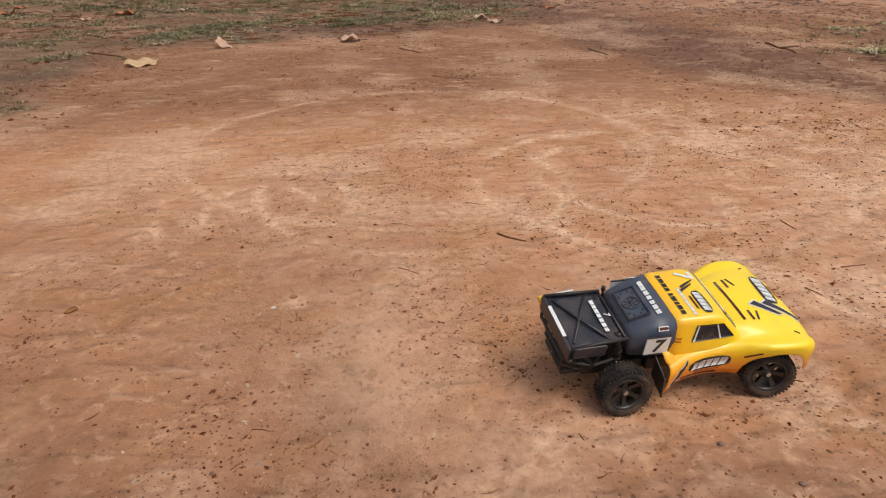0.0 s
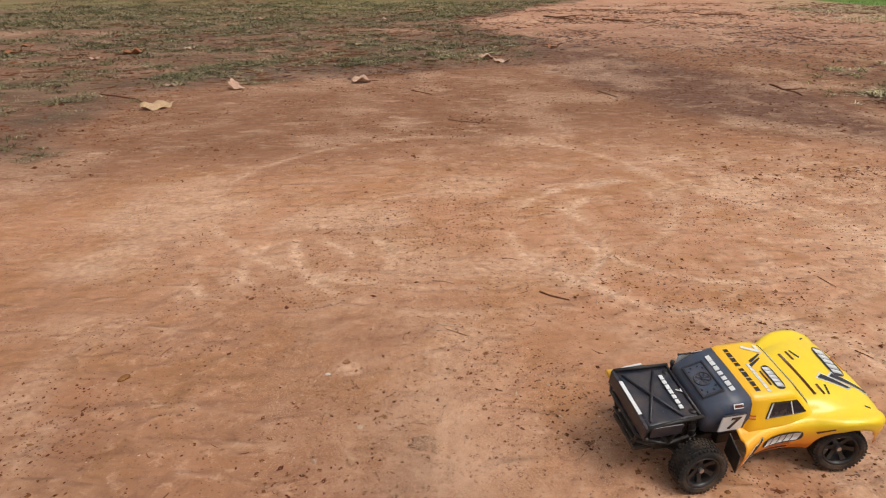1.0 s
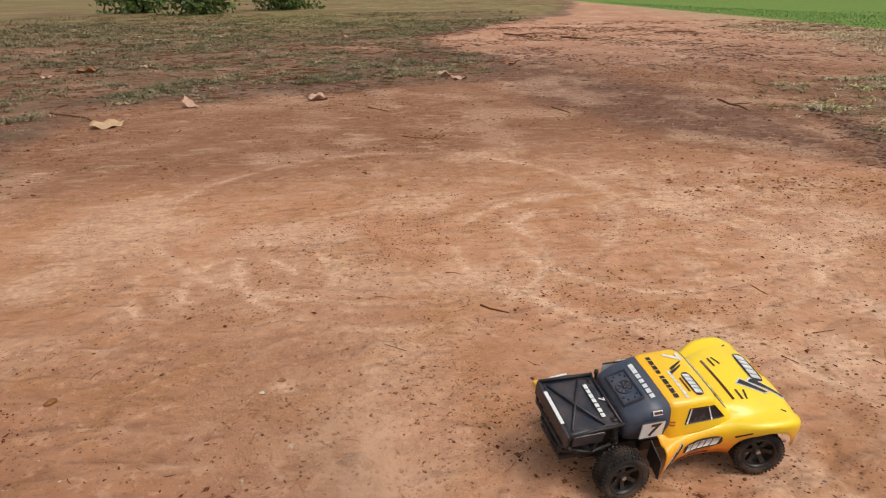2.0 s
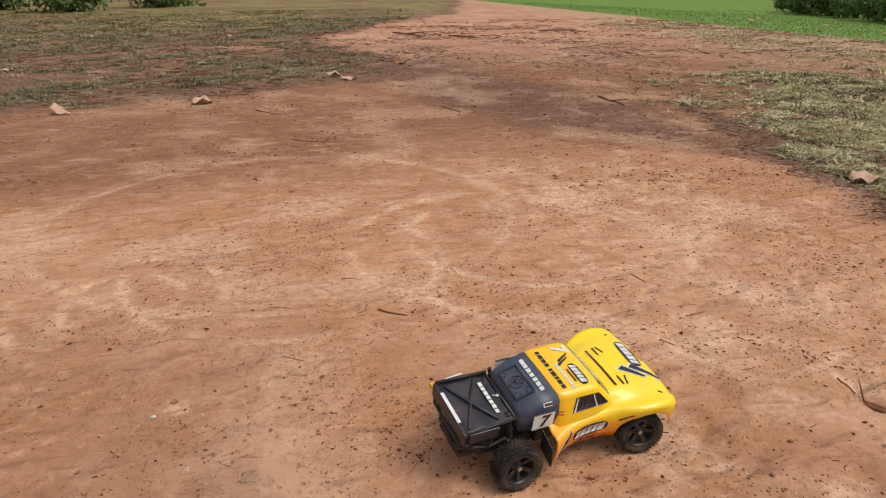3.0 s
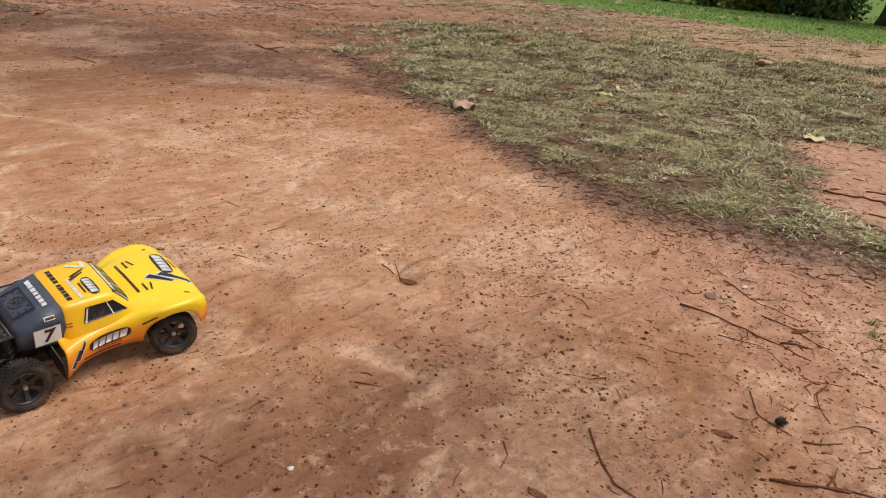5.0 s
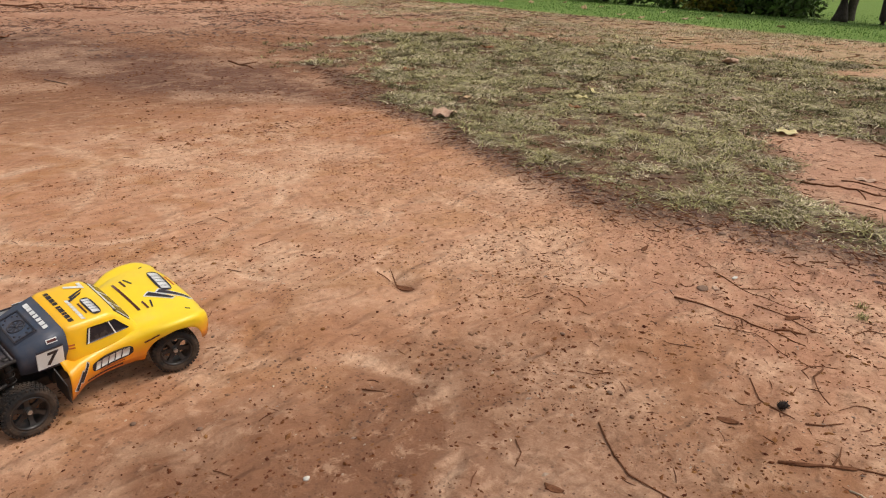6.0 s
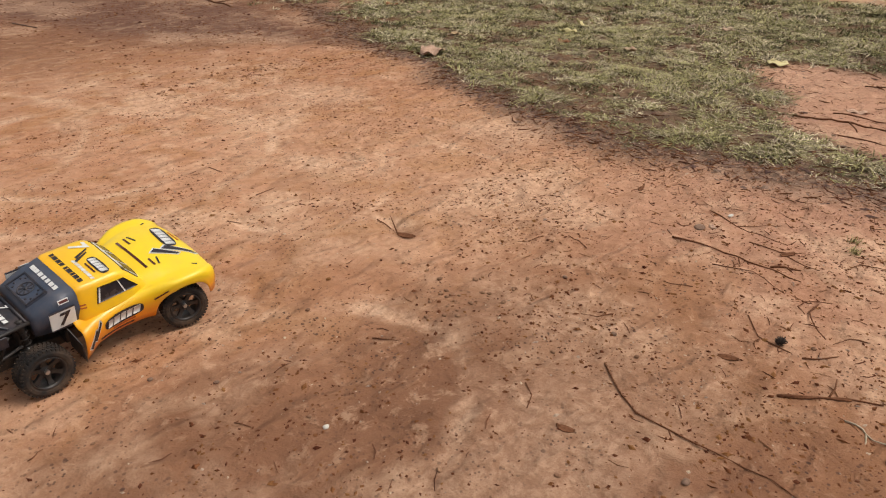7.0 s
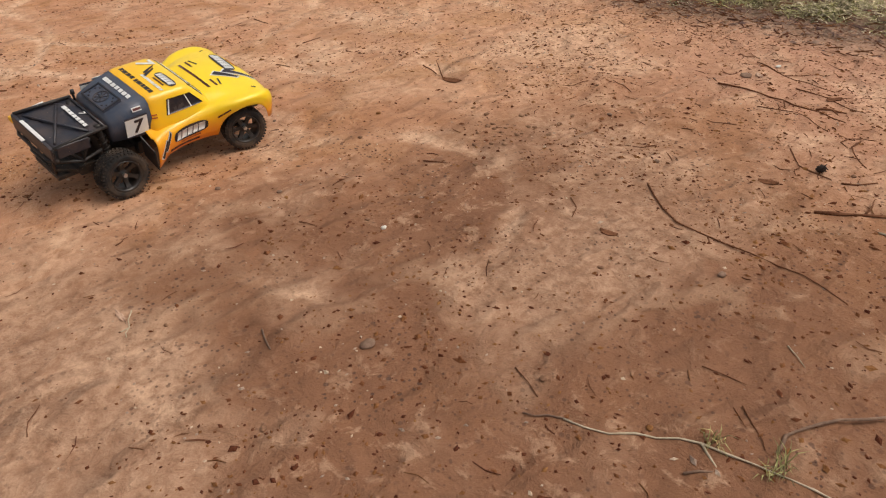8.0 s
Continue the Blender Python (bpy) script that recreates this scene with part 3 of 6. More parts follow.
stuff("twig_litter", v, f, BARK, "dark sticks and needles in the patchy grass", "twig litter")


def clumped(xs, ys, each, spread):
    """Blades in clumps round the given places."""
    n = len(xs)
    return np.repeat(xs, each) + rng.normal(0, 1, n * each) * np.repeat(spread, each), np.repeat(ys, each) + rng.normal(0, 1, n * each) * np.repeat(spread, each)


def worn_turf(x, y):
    return made_of(x, y)["grass"] ** 2.2 * np.clip(0.42 + 0.9 * fbm(x, y, 0.34, 90) + 2.0 * fbm(x, y, 0.10, 91, 2), 0.03, 1) * np.clip(3.4 / np.hypot(x, y), 0.25, 1)


def patchy_turf(x, y):
    return made_of(x, y)["grass"] ** 1.3 * (x < 2.2) * np.clip(0.36 + 1.5 * fbm(x, y, 0.6, 92) + 1.1 * fbm(x, y, 0.16, 94, 2), 0.03, 1) * np.clip(6.0 / np.hypot(x, y), 0.05, 1) ** 1.5


for mat, name, label, count, tall in ((BLADE, "worn_grass", "short worn olive grass beside the clay", 8200, 1.0), (STRAW, "dead_grass", "straw-coloured dead grass matted among green", 7600, 0.8)):
    cx, cy = scatter(count, 2.1, 7.4, 0.3, 7.6, worn_turf)
    xs, ys = clumped(cx, cy, 11, 0.007 * (1 + 0.45 * np.hypot(cx, cy)))
    d = np.hypot(xs, ys)
    high = np.clip(1.0 + 1.5 * fbm(xs, ys, 0.13, 98, 2), 0.35, 2.2)
    v, f = blades(xs, ys, tall * high * rng.uniform(0.006, 0.020, len(xs)) * (0.30 + 0.25 * d), rng.uniform(0.0024, 0.0060, len(xs)) * (0.25 + 0.27 * d), 4.2)
    stuff(name, v, f, mat, label, "grass")
    cx, cy = scatter(int(count * 0.9), -11.0, 4.0, 3.3, 20.0, patchy_turf)
    xs, ys = clumped(cx, cy, 12, 0.006 * (1 + 0.6 * np.hypot(cx, cy)))
    d = np.hypot(xs, ys)
    high = np.clip(1.1 + 1.6 * fbm(xs, ys, 0.22, 99, 2), 0.4, 2.4)
    v, f = blades(xs, ys, tall * high * rng.uniform(0.010, 0.028, len(xs)) * (0.6 + 0.07 * d), rng.uniform(0.0026, 0.0052, len(xs)) * (0.5 + 0.16 * d), 3.4)
    stuff(name, v, f, MEADOW if mat == BLADE else STUBBLE, "patchy grass with bare earth showing through", "grass")
cx, cy = scatter(2000, 2.1, 7.4, 0.3, 7.6, lambda x, y: made_of(x, y)["grass"] * np.clip(0.3 + 1.6 * fbm(x, y, 0.16, 89, 2), 0, 1) * np.clip(3.4 / np.hypot(x, y), 0.25, 1))
xs, ys = clumped(cx, cy, 9, 0.006 * (1 + 0.45 * np.hypot(cx, cy)))
d = np.hypot(xs, ys)
v, f = blades(xs, ys, rng.uniform(0.010, 0.024, len(xs)) * (0.35 + 0.22 * d), rng.uniform(0.0020, 0.0048, len(xs)) * (0.6 + 0.20 * d), 2.6)
stuff("worn_grass", v, f, MEADOW, "darker dull grass tussocks in the worn patch", "grass")
xs, ys = scatter(4200, -5.0, 2.0, 3.4, 12.0, lambda x, y: (x < 1.6) * np.clip(ramp(made_of(x, y)["left"], -0.4, 0.2), 0, 1) * np.clip(0.35 + 1.4 * fbm(x, y, 0.5, 88), 0, 1))
v, f = lumps(xs, ys, np.clip(rng.lognormal(-4.9, 0.5, len(xs)), 0.003, 0.02), 0.4, 3.2)
stuff("bark_litter", v, f, CRUMB, "dark bark and leaf crumbs in patchy grass", "bark litter")
xs, ys = scatter(16000, -14.0, 3.0, 8.5, 26.0, lambda x, y: (made_of(x, y)["lawn"] > 0.1) * (x < 3) * np.clip(0.35 + 1.4 * fbm(x, y, 0.7, 97), 0, 1) * np.clip(10 / np.hypot(x, y), 0.1, 1) ** 2)
d = np.hypot(xs, ys)
v, f = blades(xs, ys, rng.uniform(0.02, 0.045, len(xs)) * (0.6 + 0.05 * d), 0.004 * (0.4 + 0.12 * d), 2.2)
stuff("meadow_grass", v, f, MEADOW, "dull green grass growing between bare patches", "grass")
xs, ys = scatter(7000, 2.0, 6.0, 0.3, 5.6, lambda x, y: np.clip(made_of(x, y)["litter"] * 0.8 + 0.40 * made_of(x, y)["grass"], 0, 1))
v, f = slivers(xs, ys, rng.uniform(0.012, 0.060, len(xs)), rng.uniform(0.0010, 0.0030, len(xs)), 0.25)
stuff("twig_litter", v, f, BARK, "brown needles and bark litter along the grass edge", "twig litter")
xs, ys = scatter(7500, 2.0, 4.8, 0.3, 5.0, lambda x, y: np.clip(made_of(x, y)["litter"] * 0.9 + 0.20 * made_of(x, y)["grass"], 0, 1))
v, f = lumps(xs, ys, np.clip(rng.lognormal(-5.4, 0.45, len(xs)), 0.002, 0.012), 0.35, 3.0)
stuff("bark_litter", v, f, LITTER, "purplish-brown bark crumbs along the grass edge", "bark litter")
for mat, count, label in ((STRAW, 2600, "bleached dead grass along the lawn verge"), (BLADE, 2300, "thin olive grass along the lawn verge")):
    cx, cy = scatter(count, 4.0, 9.4, 0.5, 16.0, lambda x, y: ramp(x - 0.08 * y, 4.2, 6.4) * (1 - made_of(x, y)["lawn"]) * np.clip(0.30 + 1.4 * fbm(x, y, 0.5, 93), 0.02, 1) * np.clip(7 / np.hypot(x, y), 0.1, 1))
    xs, ys = clumped(cx, cy, 9, 0.010 * (1 + 0.4 * np.hypot(cx, cy)))
    d = np.hypot(xs, ys)
    v, f = blades(xs, ys, rng.uniform(0.010, 0.028, len(xs)) * (0.6 + 0.07 * d), 0.003 * (0.5 + 0.17 * d), 2.5)
    stuff("dead_grass" if mat == STRAW else "worn_grass", v, f, mat, label, "grass")
xs, ys = scatter(26000, 8.8, 26.0, 1.0, 40.0, lambda x, y: made_of(x, y)["lawn"] * np.clip(11 / np.hypot(x, y), 0.1, 1) ** 2)
d = np.hypot(xs, ys)
v, f = blades(xs, ys, rng.uniform(0.02, 0.045, len(xs)) * (0.6 + 0.05 * d), 0.004 * (0.4 + 0.12 * d), 1.2)
stuff("lawn_grass", v, f, LAWN, "bright green mown lawn blades", "lawn")


# ---- twigs, branches and roots ----
def twig(points, thick, tip, label, mat=None, jitter=0.0035, name="twig", category="twig", group="fallen twigs", rise=None, fork=False):
    """A bent stick on the ground along a few places of the plan."""
    pts = [Vector((x, y, 0)) for x, y in points]
    line = []
    for a, b in zip(pts, pts[1:]):
        steps = max(2, int((b - a).length / 0.03))
        steps = min(steps, 9)
        line += [a.lerp(b, k / steps) for k in range(steps)]
    line.append(pts[-1])
    n = len(line) - 1
    radii = []
    for i, p in enumerate(line):
        if 0 < i < n:
            p.x += random.uniform(-jitter, jitter)
            p.y += random.uniform(-jitter, jitter)
        r = 0.75 * (thick + (tip - thick) * i / n) * random.uniform(0.8, 1.25)
        radii.append(r)
        p.z = ground_z(p.x, p.y) + r * 0.7 + (rise * (i / n) ** 1.3 if rise else random.uniform(0, 0.002))
    verts, faces = tube_data(line, radii, 6)
    ob = link_mesh(name, verts, faces, mat or BARK, smooth=True)
    tagged(ob, label, category, group)
    if fork and n > 3:
        p = line[n // 2]
        side = (line[n // 2 + 1] - p).normalized()
        out = Vector((-side.y, side.x, 0.15)) * random.choice((-1, 1))
        reach = 0.25 * (pts[-1] - pts[0]).length
        branch = [p, p + reach * 0.5 * (side + out), p + reach * (side * 0.8 + out)]
        sv, sf = tube_data(branch, [tip * 1.1, tip * 0.9, tip * 0.5], 5)
        link_mesh("side_shoot", sv, sf, mat or BARK, ob, smooth=True)
    return ob


twig([(1.251, 0.523), (1.207, 0.450), (1.187, 0.400), (1.199, 0.338), (1.213, 0.254), (1.234, 0.170), (1.222, 0.089)], 0.0024, 0.0013, "long thin bent reddish brown branch on clay", name="branch", category="branch", fork=True)
twig([(1.434, 0.265), (1.48, 0.225), (1.526, 0.181), (1.56, 0.13)], 0.0036, 0.002, "split dark brown stick lying flat on clay", jitter=0.002, fork=True)
twig([(1.445, 0.250), (1.495, 0.208), (1.528, 0.172)], 0.0026, 0.002, "dark brown stick lying close beside another", jitter=0.001)
twig([(1.820, 0.763), (1.849, 0.663), (1.859, 0.528), (1.872, 0.436)], 0.0028, 0.0016, "long dark twig curving over pale clay", fork=True)
twig([(1.640, 0.440), (1.585, 0.387), (1.581, 0.312)], 0.0022, 0.0012, "thin dark twig beside a charred cone")
twig([(1.581, 0.290), (1.643, 0.247)], 0.002, 0.0014, "thin straight dark twig on clay")
twig([(1.96, 0.62), (1.97, 0.54), (1.95, 0.43)], 0.0022, 0.0012, "thin forked dark twig among bark litter", fork=True)
twig([(1.806, 0.365), (1.76, 0.362), (1.715, 0.335), (1.669, 0.287)], 0.0028, 0.0014, "knotty curled dark twig raised off clay", rise=0.012)
twig([(1.093, 0.585), (1.083, 0.555), (1.044, 0.532)], 0.0018, 0.001, "short hooked dark twig on clay")
twig([(1.876, 0.516), (1.90, 0.49), (1.924, 0.462)], 0.0042, 0.002, "thick dark knotted stick among bark litter", fork=True)
twig([(1.776, 0.615), (1.812, 0.53), (1.791, 0.435)], 0.0016, 0.001, "thin brown twig curving over pale clay")
twig([(1.80, 0.39), (1.755, 0.385), (1.73, 0.36)], 0.0024, 0.0012, "short curled dark twig raised off clay", rise=0.010)
twig([(1.466, 0.157), (1.474, 0.13), (1.462, 0.105), (1.48, 0.05)], 0.0026, 0.0016, "bleached split stick lying on crusted clay", GREYWOOD, fork=True)
twig([(2.06, 0.80), (2.02, 0.66), (2.03, 0.55)], 0.0022, 0.0012, "long thin dark twig near the grass", fork=True)
twig([(0.655, 1.499), (0.688, 1.558)], 0.0024, 0.0010, "short dark twig poking up off clay", jitter=0.001, rise=0.022)
twig([(0.278, 0.758), (0.262, 0.722), (0.255, 0.699)], 0.0016, 0.0010, "pale dry forked grass stalk on clay", GREYWOOD, fork=True)
twig([(0.432, 0.594), (0.424, 0.545)], 0.0026, 0.0018, "short brown stick on dusty clay", ROOTWOOD)
twig([(0.609, 0.826), (0.627, 0.796)], 0.0014, 0.0008, "tiny dark twig on smooth clay")
twig([(0.94, 0.89), (0.98, 0.85)], 0.0018, 0.001, "short thin dark twig on dusty clay")
twig([(0.17, 1.92), (0.25, 1.87)], 0.0036, 0.0022, "short straight dark stick lying on clay", jitter=0.001, fork=True)
twig([(-0.12, 1.72), (-0.07, 1.71)], 0.0016, 0.001, "pale thin twig on dusty clay", GREYWOOD)
twig([(0.94, 5.29), (1.04, 5.04)], 0.007, 0.004, "bleached stick lying on dark clay", ROOTWOOD)
twig([(0.91, 1.60), (0.94, 1.57)], 0.0022, 0.0012, "short dark twig on pale clay")
twig([(0.39, 1.15), (0.42, 1.16)], 0.0014, 0.0009, "tiny dark twig on clay")
twig([(1.02, 2.02), (1.04, 1.95)], 0.002, 0.0012, "short dark twig on trodden clay")
twig([(0.38, 1.21), (0.37, 1.18)], 0.0018, 0.001, "tiny dark upright-lying twig on clay")
twig([(1.05, 1.71), (1.12, 1.73)], 0.0018, 0.001, "thin curved dark twig on clay")
twig([(-0.15, 1.99), (-0.08, 1.97)], 0.0018, 0.001, "thin pale brown twig on clay", ROOTWOOD)
twig([(-0.10, 1.70), (-0.04, 1.66)], 0.0015, 0.001, "thin dark twig on dusty clay")
twig([(2.34, 5.57), (2.36, 5.07)], 0.009, 0.005, "dark stick on the brown far clay", fork=True)
twig([(-0.49, 5.41), (-0.32, 5.25)], 0.006, 0.004, "dark stick near the patchy grass")
twig([(-0.17, 4.32), (0.03, 4.24)], 0.004, 0.003, "thin dark stick on trodden clay")
twig([(1.40, 13.64), (1.81, 12.6)], 0.02, 0.012, "long dark stick on far pink clay", fork=True)
twig([(2.32, 12.56), (2.67, 12.04)], 0.025, 0.015, "thick dark stick on far pink clay", fork=True)
twig([(4.27, 13.43), (5.14, 13.63)], 0.02, 0.012, "long dark stick near the dry verge", fork=True)
twig([(-2.95, 5.35), (-2.55, 5.1), (-2.3, 4.85)], 0.008, 0.005, "dark curved stick beside a big yellow leaf")
twig([(3.09, 1.08), (3.16, 0.93), (3.20, 0.68)], 0.0055, 0.003, "dark brown stick on pink clay", jitter=0.008, fork=True)
twig([(3.27, 1.0), (3.30, 0.77)], 0.0038, 0.0024, "dark thin stick on pink clay", jitter=0.006)
twig([(3.0, 0.86), (3.03, 0.62)], 0.003, 0.0018, "thin dark stick on pink clay", jitter=0.006)
twig([(0.655, 0.232), (0.675, 0.208), (0.692, 0.189)], 0.0014, 0.002, "thin greenish runner root on clay", ROOTWOOD, jitter=0.003, name="root", category="root", group="surface roots")
twig([(0.690, 0.190), (0.722, 0.135), (0.765, 0.095), (0.804, 0.054), (0.831, -0.002), (0.845, -0.047), (0.865, -0.09)], 0.0021, 0.0017, "bleached pale runner root with frayed knots", GREYWOOD, jitter=0.0035, name="root", category="root", group="surface roots", fork=True)
twig([(0.869, -0.012), (0.90, -0.004), (0.931, -0.011), (0.981, -0.030), (1.036, -0.068)], 0.0032, 0.0026, "arched brown root rising off the clay", ROOTWOOD, jitter=0.001, name="root", category="root", group="surface roots", rise=0.006)
twig([(0.90, 0.06), (0.88, 0.03), (0.86, 0.0)], 0.0014, 0.0008, "thin dark twig by a grass tuft")
twig([(1.06, 0.09), (1.04, 0.05)], 0.0014, 0.0008, "thin pale grass stalk on clay", GREYWOOD)
twig([(0.92, 0.14), (0.94, 0.08)], 0.0015, 0.001, "thin brown twig on clay")
twig([(0.70, 0.30), (0.69, 0.24)], 0.0012, 0.0008, "thin dark twig on smooth clay")
twig([(0.75, 0.04), (0.78, 0.02)], 0.0026, 0.0014, "short brown split twig by pale root", ROOTWOOD)
twig([(1.274, 1.278), (1.273, 1.292), (1.270, 1.306)], 0.0032, 0.0010, "dark stick poking up out of a scrape", jitter=0.001, rise=0.040)
twig([(1.256, 1.352), (1.262, 1.330), (1.266, 1.300)], 0.0024, 0.0018, "short dark stick at the edge of a scrape", jitter=0.001)
random.seed(5)
for k in range(46):
    x, y = random.uniform(-0.6, 2.25), random.uniform(0.25, 4.2)
    if k % 2:
        x, y = random.uniform(1.35, 2.35), random.uniform(0.0, 1.3)
    a, l = random.uniform(0, math.pi), random.uniform(0.02, 0.075)
    c = random.uniform(-0.5, 0.5)
    twig([(x, y), (x + l * math.cos(a) * 0.5, y + l * math.sin(a) * 0.5), (x + l * math.cos(a + c), y + l * math.sin(a + c))], random.uniform(0.0010, 0.0020), 0.0008, "small thin dark twig on clay", jitter=0.0025)


# ---- fallen leaves ----
def fallen_leaf(x, y, size, turn, mat, label, lobes=0, curl=0.35, wide=0.45, tilt=(0, 0), crumple=0.0):
    """A dry leaf: a curled blade with a raised midrib and some thickness, and its stalk."""
    seg, rings = 28, 4
    curl *= 0.5
    top = [Vector((0, 0, 0))]
    ph = random.uniform(0, 6)
    for k in range(1, rings + 1):
        for i in range(seg):
            w = 2 * math.pi * i / seg
            r = 1.0
            if lobes:
                r = 0.87 + 0.085 * math.cos(lobes * w + 0.4) + 0.055 * math.sin(9 * w + ph) + 0.04 * math.sin(2 * w)
            else:
                r = 1 - 0.12 * abs(math.sin(w)) + 0.04 * math.sin(9 * w + ph)
            px, py = r * math.cos(w) * 0.5 * k / rings, r * math.sin(w) * (0.5 if lobes else wide) * k / rings
            if not lobes:
                py *= 1 - 0.35 * px
            pz = curl * (py * py * 1.6 + 0.7 * px * px) + 0.05 * math.sin(5 * w + ph) * (k / rings) ** 2 + 0.02 * abs(py)
            pz += crumple * (0.16 * math.cos(1.6 * math.pi * px) + 0.09 * math.sin(11 * px + ph) * math.cos(9 * py + ph) + 0.07 * math.sin(17 * py + 6 * px))
            top.append(Vector((px, py, pz)) * size)
    thin = Vector((0, 0, -max(0.0006, 0.008 * size)))
    verts = top + [p + thin for p in top]
    m = len(top)
    faces = []
    for i in range(seg):
        j = (i + 1) % seg
        faces.append((0, 1 + i, 1 + j))
        faces.append((m, m + 1 + j, m + 1 + i))
        for k in range(rings - 1):
            a, b = 1 + k * seg, 1 + (k + 1) * seg
            faces.append((a + i, b + i, b + j, a + j))
            faces.append((m + a + j, m + b + j, m + b + i, m + a + i))
        o = 1 + (rings - 1) * seg
        faces.append((o + i, m + o + i, m + o + j, o + j))
    ob = link_mesh("fallen_leaf", verts, faces, mat, smooth=True)
    turned = pose(0, 0, 0, tilt[0], tilt[1], turn)
    low = max(surface(x + p.x, y + p.y) - p.z for p in (turned @ v for v in verts[m:]))
    on_blades = 0.006 * float(made_of(x, y)["grass"] + made_of(x, y)["lawn"] > 0.5) * (0.6 + 0.09 * math.hypot(x, y))
    ob.matrix_basis = pose(x, y, low + on_blades - 0.012 * size) @ turned
    tagged(ob, label, "leaf", "fallen leaves")
    sv, sf = tube_data([(-0.44 * size, 0, 0.12 * curl * size), (-0.6 * size, 0.02 * size, 0.10 * curl * size), (-0.78 * size, 0.07 * size, 0.07 * curl * size)], [0.012 * size, 0.010 * size, 0.008 * size], 5)
    link_mesh("leaf_stalk", sv, sf, ROOTWOOD, ob, smooth=True)
    return ob


random.seed(11)
fallen_leaf(-2.24, 4.78, 0.24, 50, LEAF_YELLOW, "large yellow-tan dry leaf at the clay's edge", 0, 0.9, 0.32, (14, 0))
fallen_leaf(-0.95, 5.84, 0.19, 20, LEAF_TAN, "curled tan dry lobed leaf by patchy grass", 5, 0.9, 0.45, (0, 0), 0.4)
fallen_leaf(-1.94, 5.56, 0.15, 80, LEAF_TAN, "upturned tan dry lobed leaf by patchy grass", 5, 1.6, 0.45, (35, 0))
fallen_leaf(0.14, 7.35, 0.17, 10, LEAF_TAN, "pale tan dry lobed leaf on worn grass", 5, 0.9, 0.45, (0, 0), 0.4)
fallen_leaf(-3.95, 8.03, 0.26, 35, LEAF_RUST, "rust-brown dry lobed leaf on worn grass", 5, 1.0)
fallen_leaf(-5.5, 8.2, 0.22, 95, LEAF_RUST, "rust-brown curled leaf on worn grass", 5, 1.0)
fallen_leaf(-2.53, 5.70, 0.12, 5, LEAF_TAN, "small tan dry leaf on bare earth", 0, 0.8)
fallen_leaf(0.95, 8.3, 0.16, 60, LEAF_RUST, "tan dry leaf beside dark earth", 5, 1.0)
fallen_leaf(2.585, 2.82, 0.155, 15, LEAF_TAN, "crumpled tan-pink dry leaf at the grass edge", 0, 0.3, 0.48, (0, 0), 0.5)
fallen_leaf(5.31, 4.16, 0.15, 40, LEAF_CREAM, "cream-tan dry leaf curled up on worn grass", 5, 1.6, 0.45, (20, 10))
fallen_leaf(3.585, 2.758, 0.12, 100, LEAF_CREAM, "cream-tan dry leaf on worn grass", 0, 1.0, 0.4)
fallen_leaf(3.80, 2.84, 0.11, 45, LEAF_CREAM, "upturned cream-tan leaf on worn grass", 0, 1.4, 0.45, (30, 0))
fallen_leaf(3.36, 2.58, 0.09, 10, LEAF_RUST, "orange-brown dry leaf on worn grass", 5, 1.0)
fallen_leaf(4.77, 5.07, 0.13, 75, LEAF_RUST, "brown dry leaf on worn grass", 5, 1.2)
fallen_leaf(5.95, 5.36, 0.14, 25, LEAF_YELLOW, "tan dry leaf on the thin grass", 5, 1.4)
fallen_leaf(3.29, 3.85, 0.13, 60, LEAF_TAN, "pale dry leaf sunk in worn grass", 0, 0.8)
fallen_leaf(5.90, 3.15, 0.15, 120, LEAF_TAN, "curled tan dry leaf on thin grass", 5, 1.8)
fallen_leaf(6.24, 4.68, 0.13, 10, LEAF_YELLOW, "small yellow-tan leaf on dry grass", 0, 1.2)
fallen_leaf(3.29, 4.25, 0.11, 35, LEAF_RUST, "small rust-brown leaf in worn grass", 5, 1.0)
fallen_leaf(3.84, 1.545, 0.13, 65, LEAF_CREAM, "bright pale yellow leaf lying on thin grass", 0, 0.12, 0.42)
fallen_leaf(3.37, 0.95, 0.09, 110, LEAF_TAN, "tan leaf on bare pink clay", 0, 0.7, 0.3)
fallen_leaf(1.96, 0.73, 0.03, 60, LEAF_TAN, "small pale dry leaf scrap on clay", 0, 0.7, 0.3)
fallen_leaf(0.26, 0.755, 0.035, 100, LEAF_TAN, "narrow straw-coloured leaf scrap on clay", 0, 0.6, 0.14)
for k in range(26):
    x, y = random.uniform(2.6, 8.8), random.uniform(1.6, 9.5)
    if float(made_of(x, y)["grass"]) + float(made_of(x, y)["dry"]) < 0.35:
        continue
    fallen_leaf(x, y, random.uniform(0.05, 0.11), random.uniform(0, 360), random.choice((LEAF_TAN, LEAF_CREAM, LEAF_TAN, LEAF_YELLOW)), "small pale dry leaf scrap in thin grass", random.choice((0, 5)), random.uniform(0.6, 1.6))
for k in range(16):
    x, y = random.uniform(-6.5, 1.0), random.uniform(6.3, 15)
    fallen_leaf(x, y, random.uniform(0.09, 0.2), random.uniform(0, 360), random.choice((LEAF_TAN, LEAF_RUST, LEAF_YELLOW)), "dry leaf on patchy grass and earth", random.choice((0, 5)), random.uniform(0.6, 1.6))
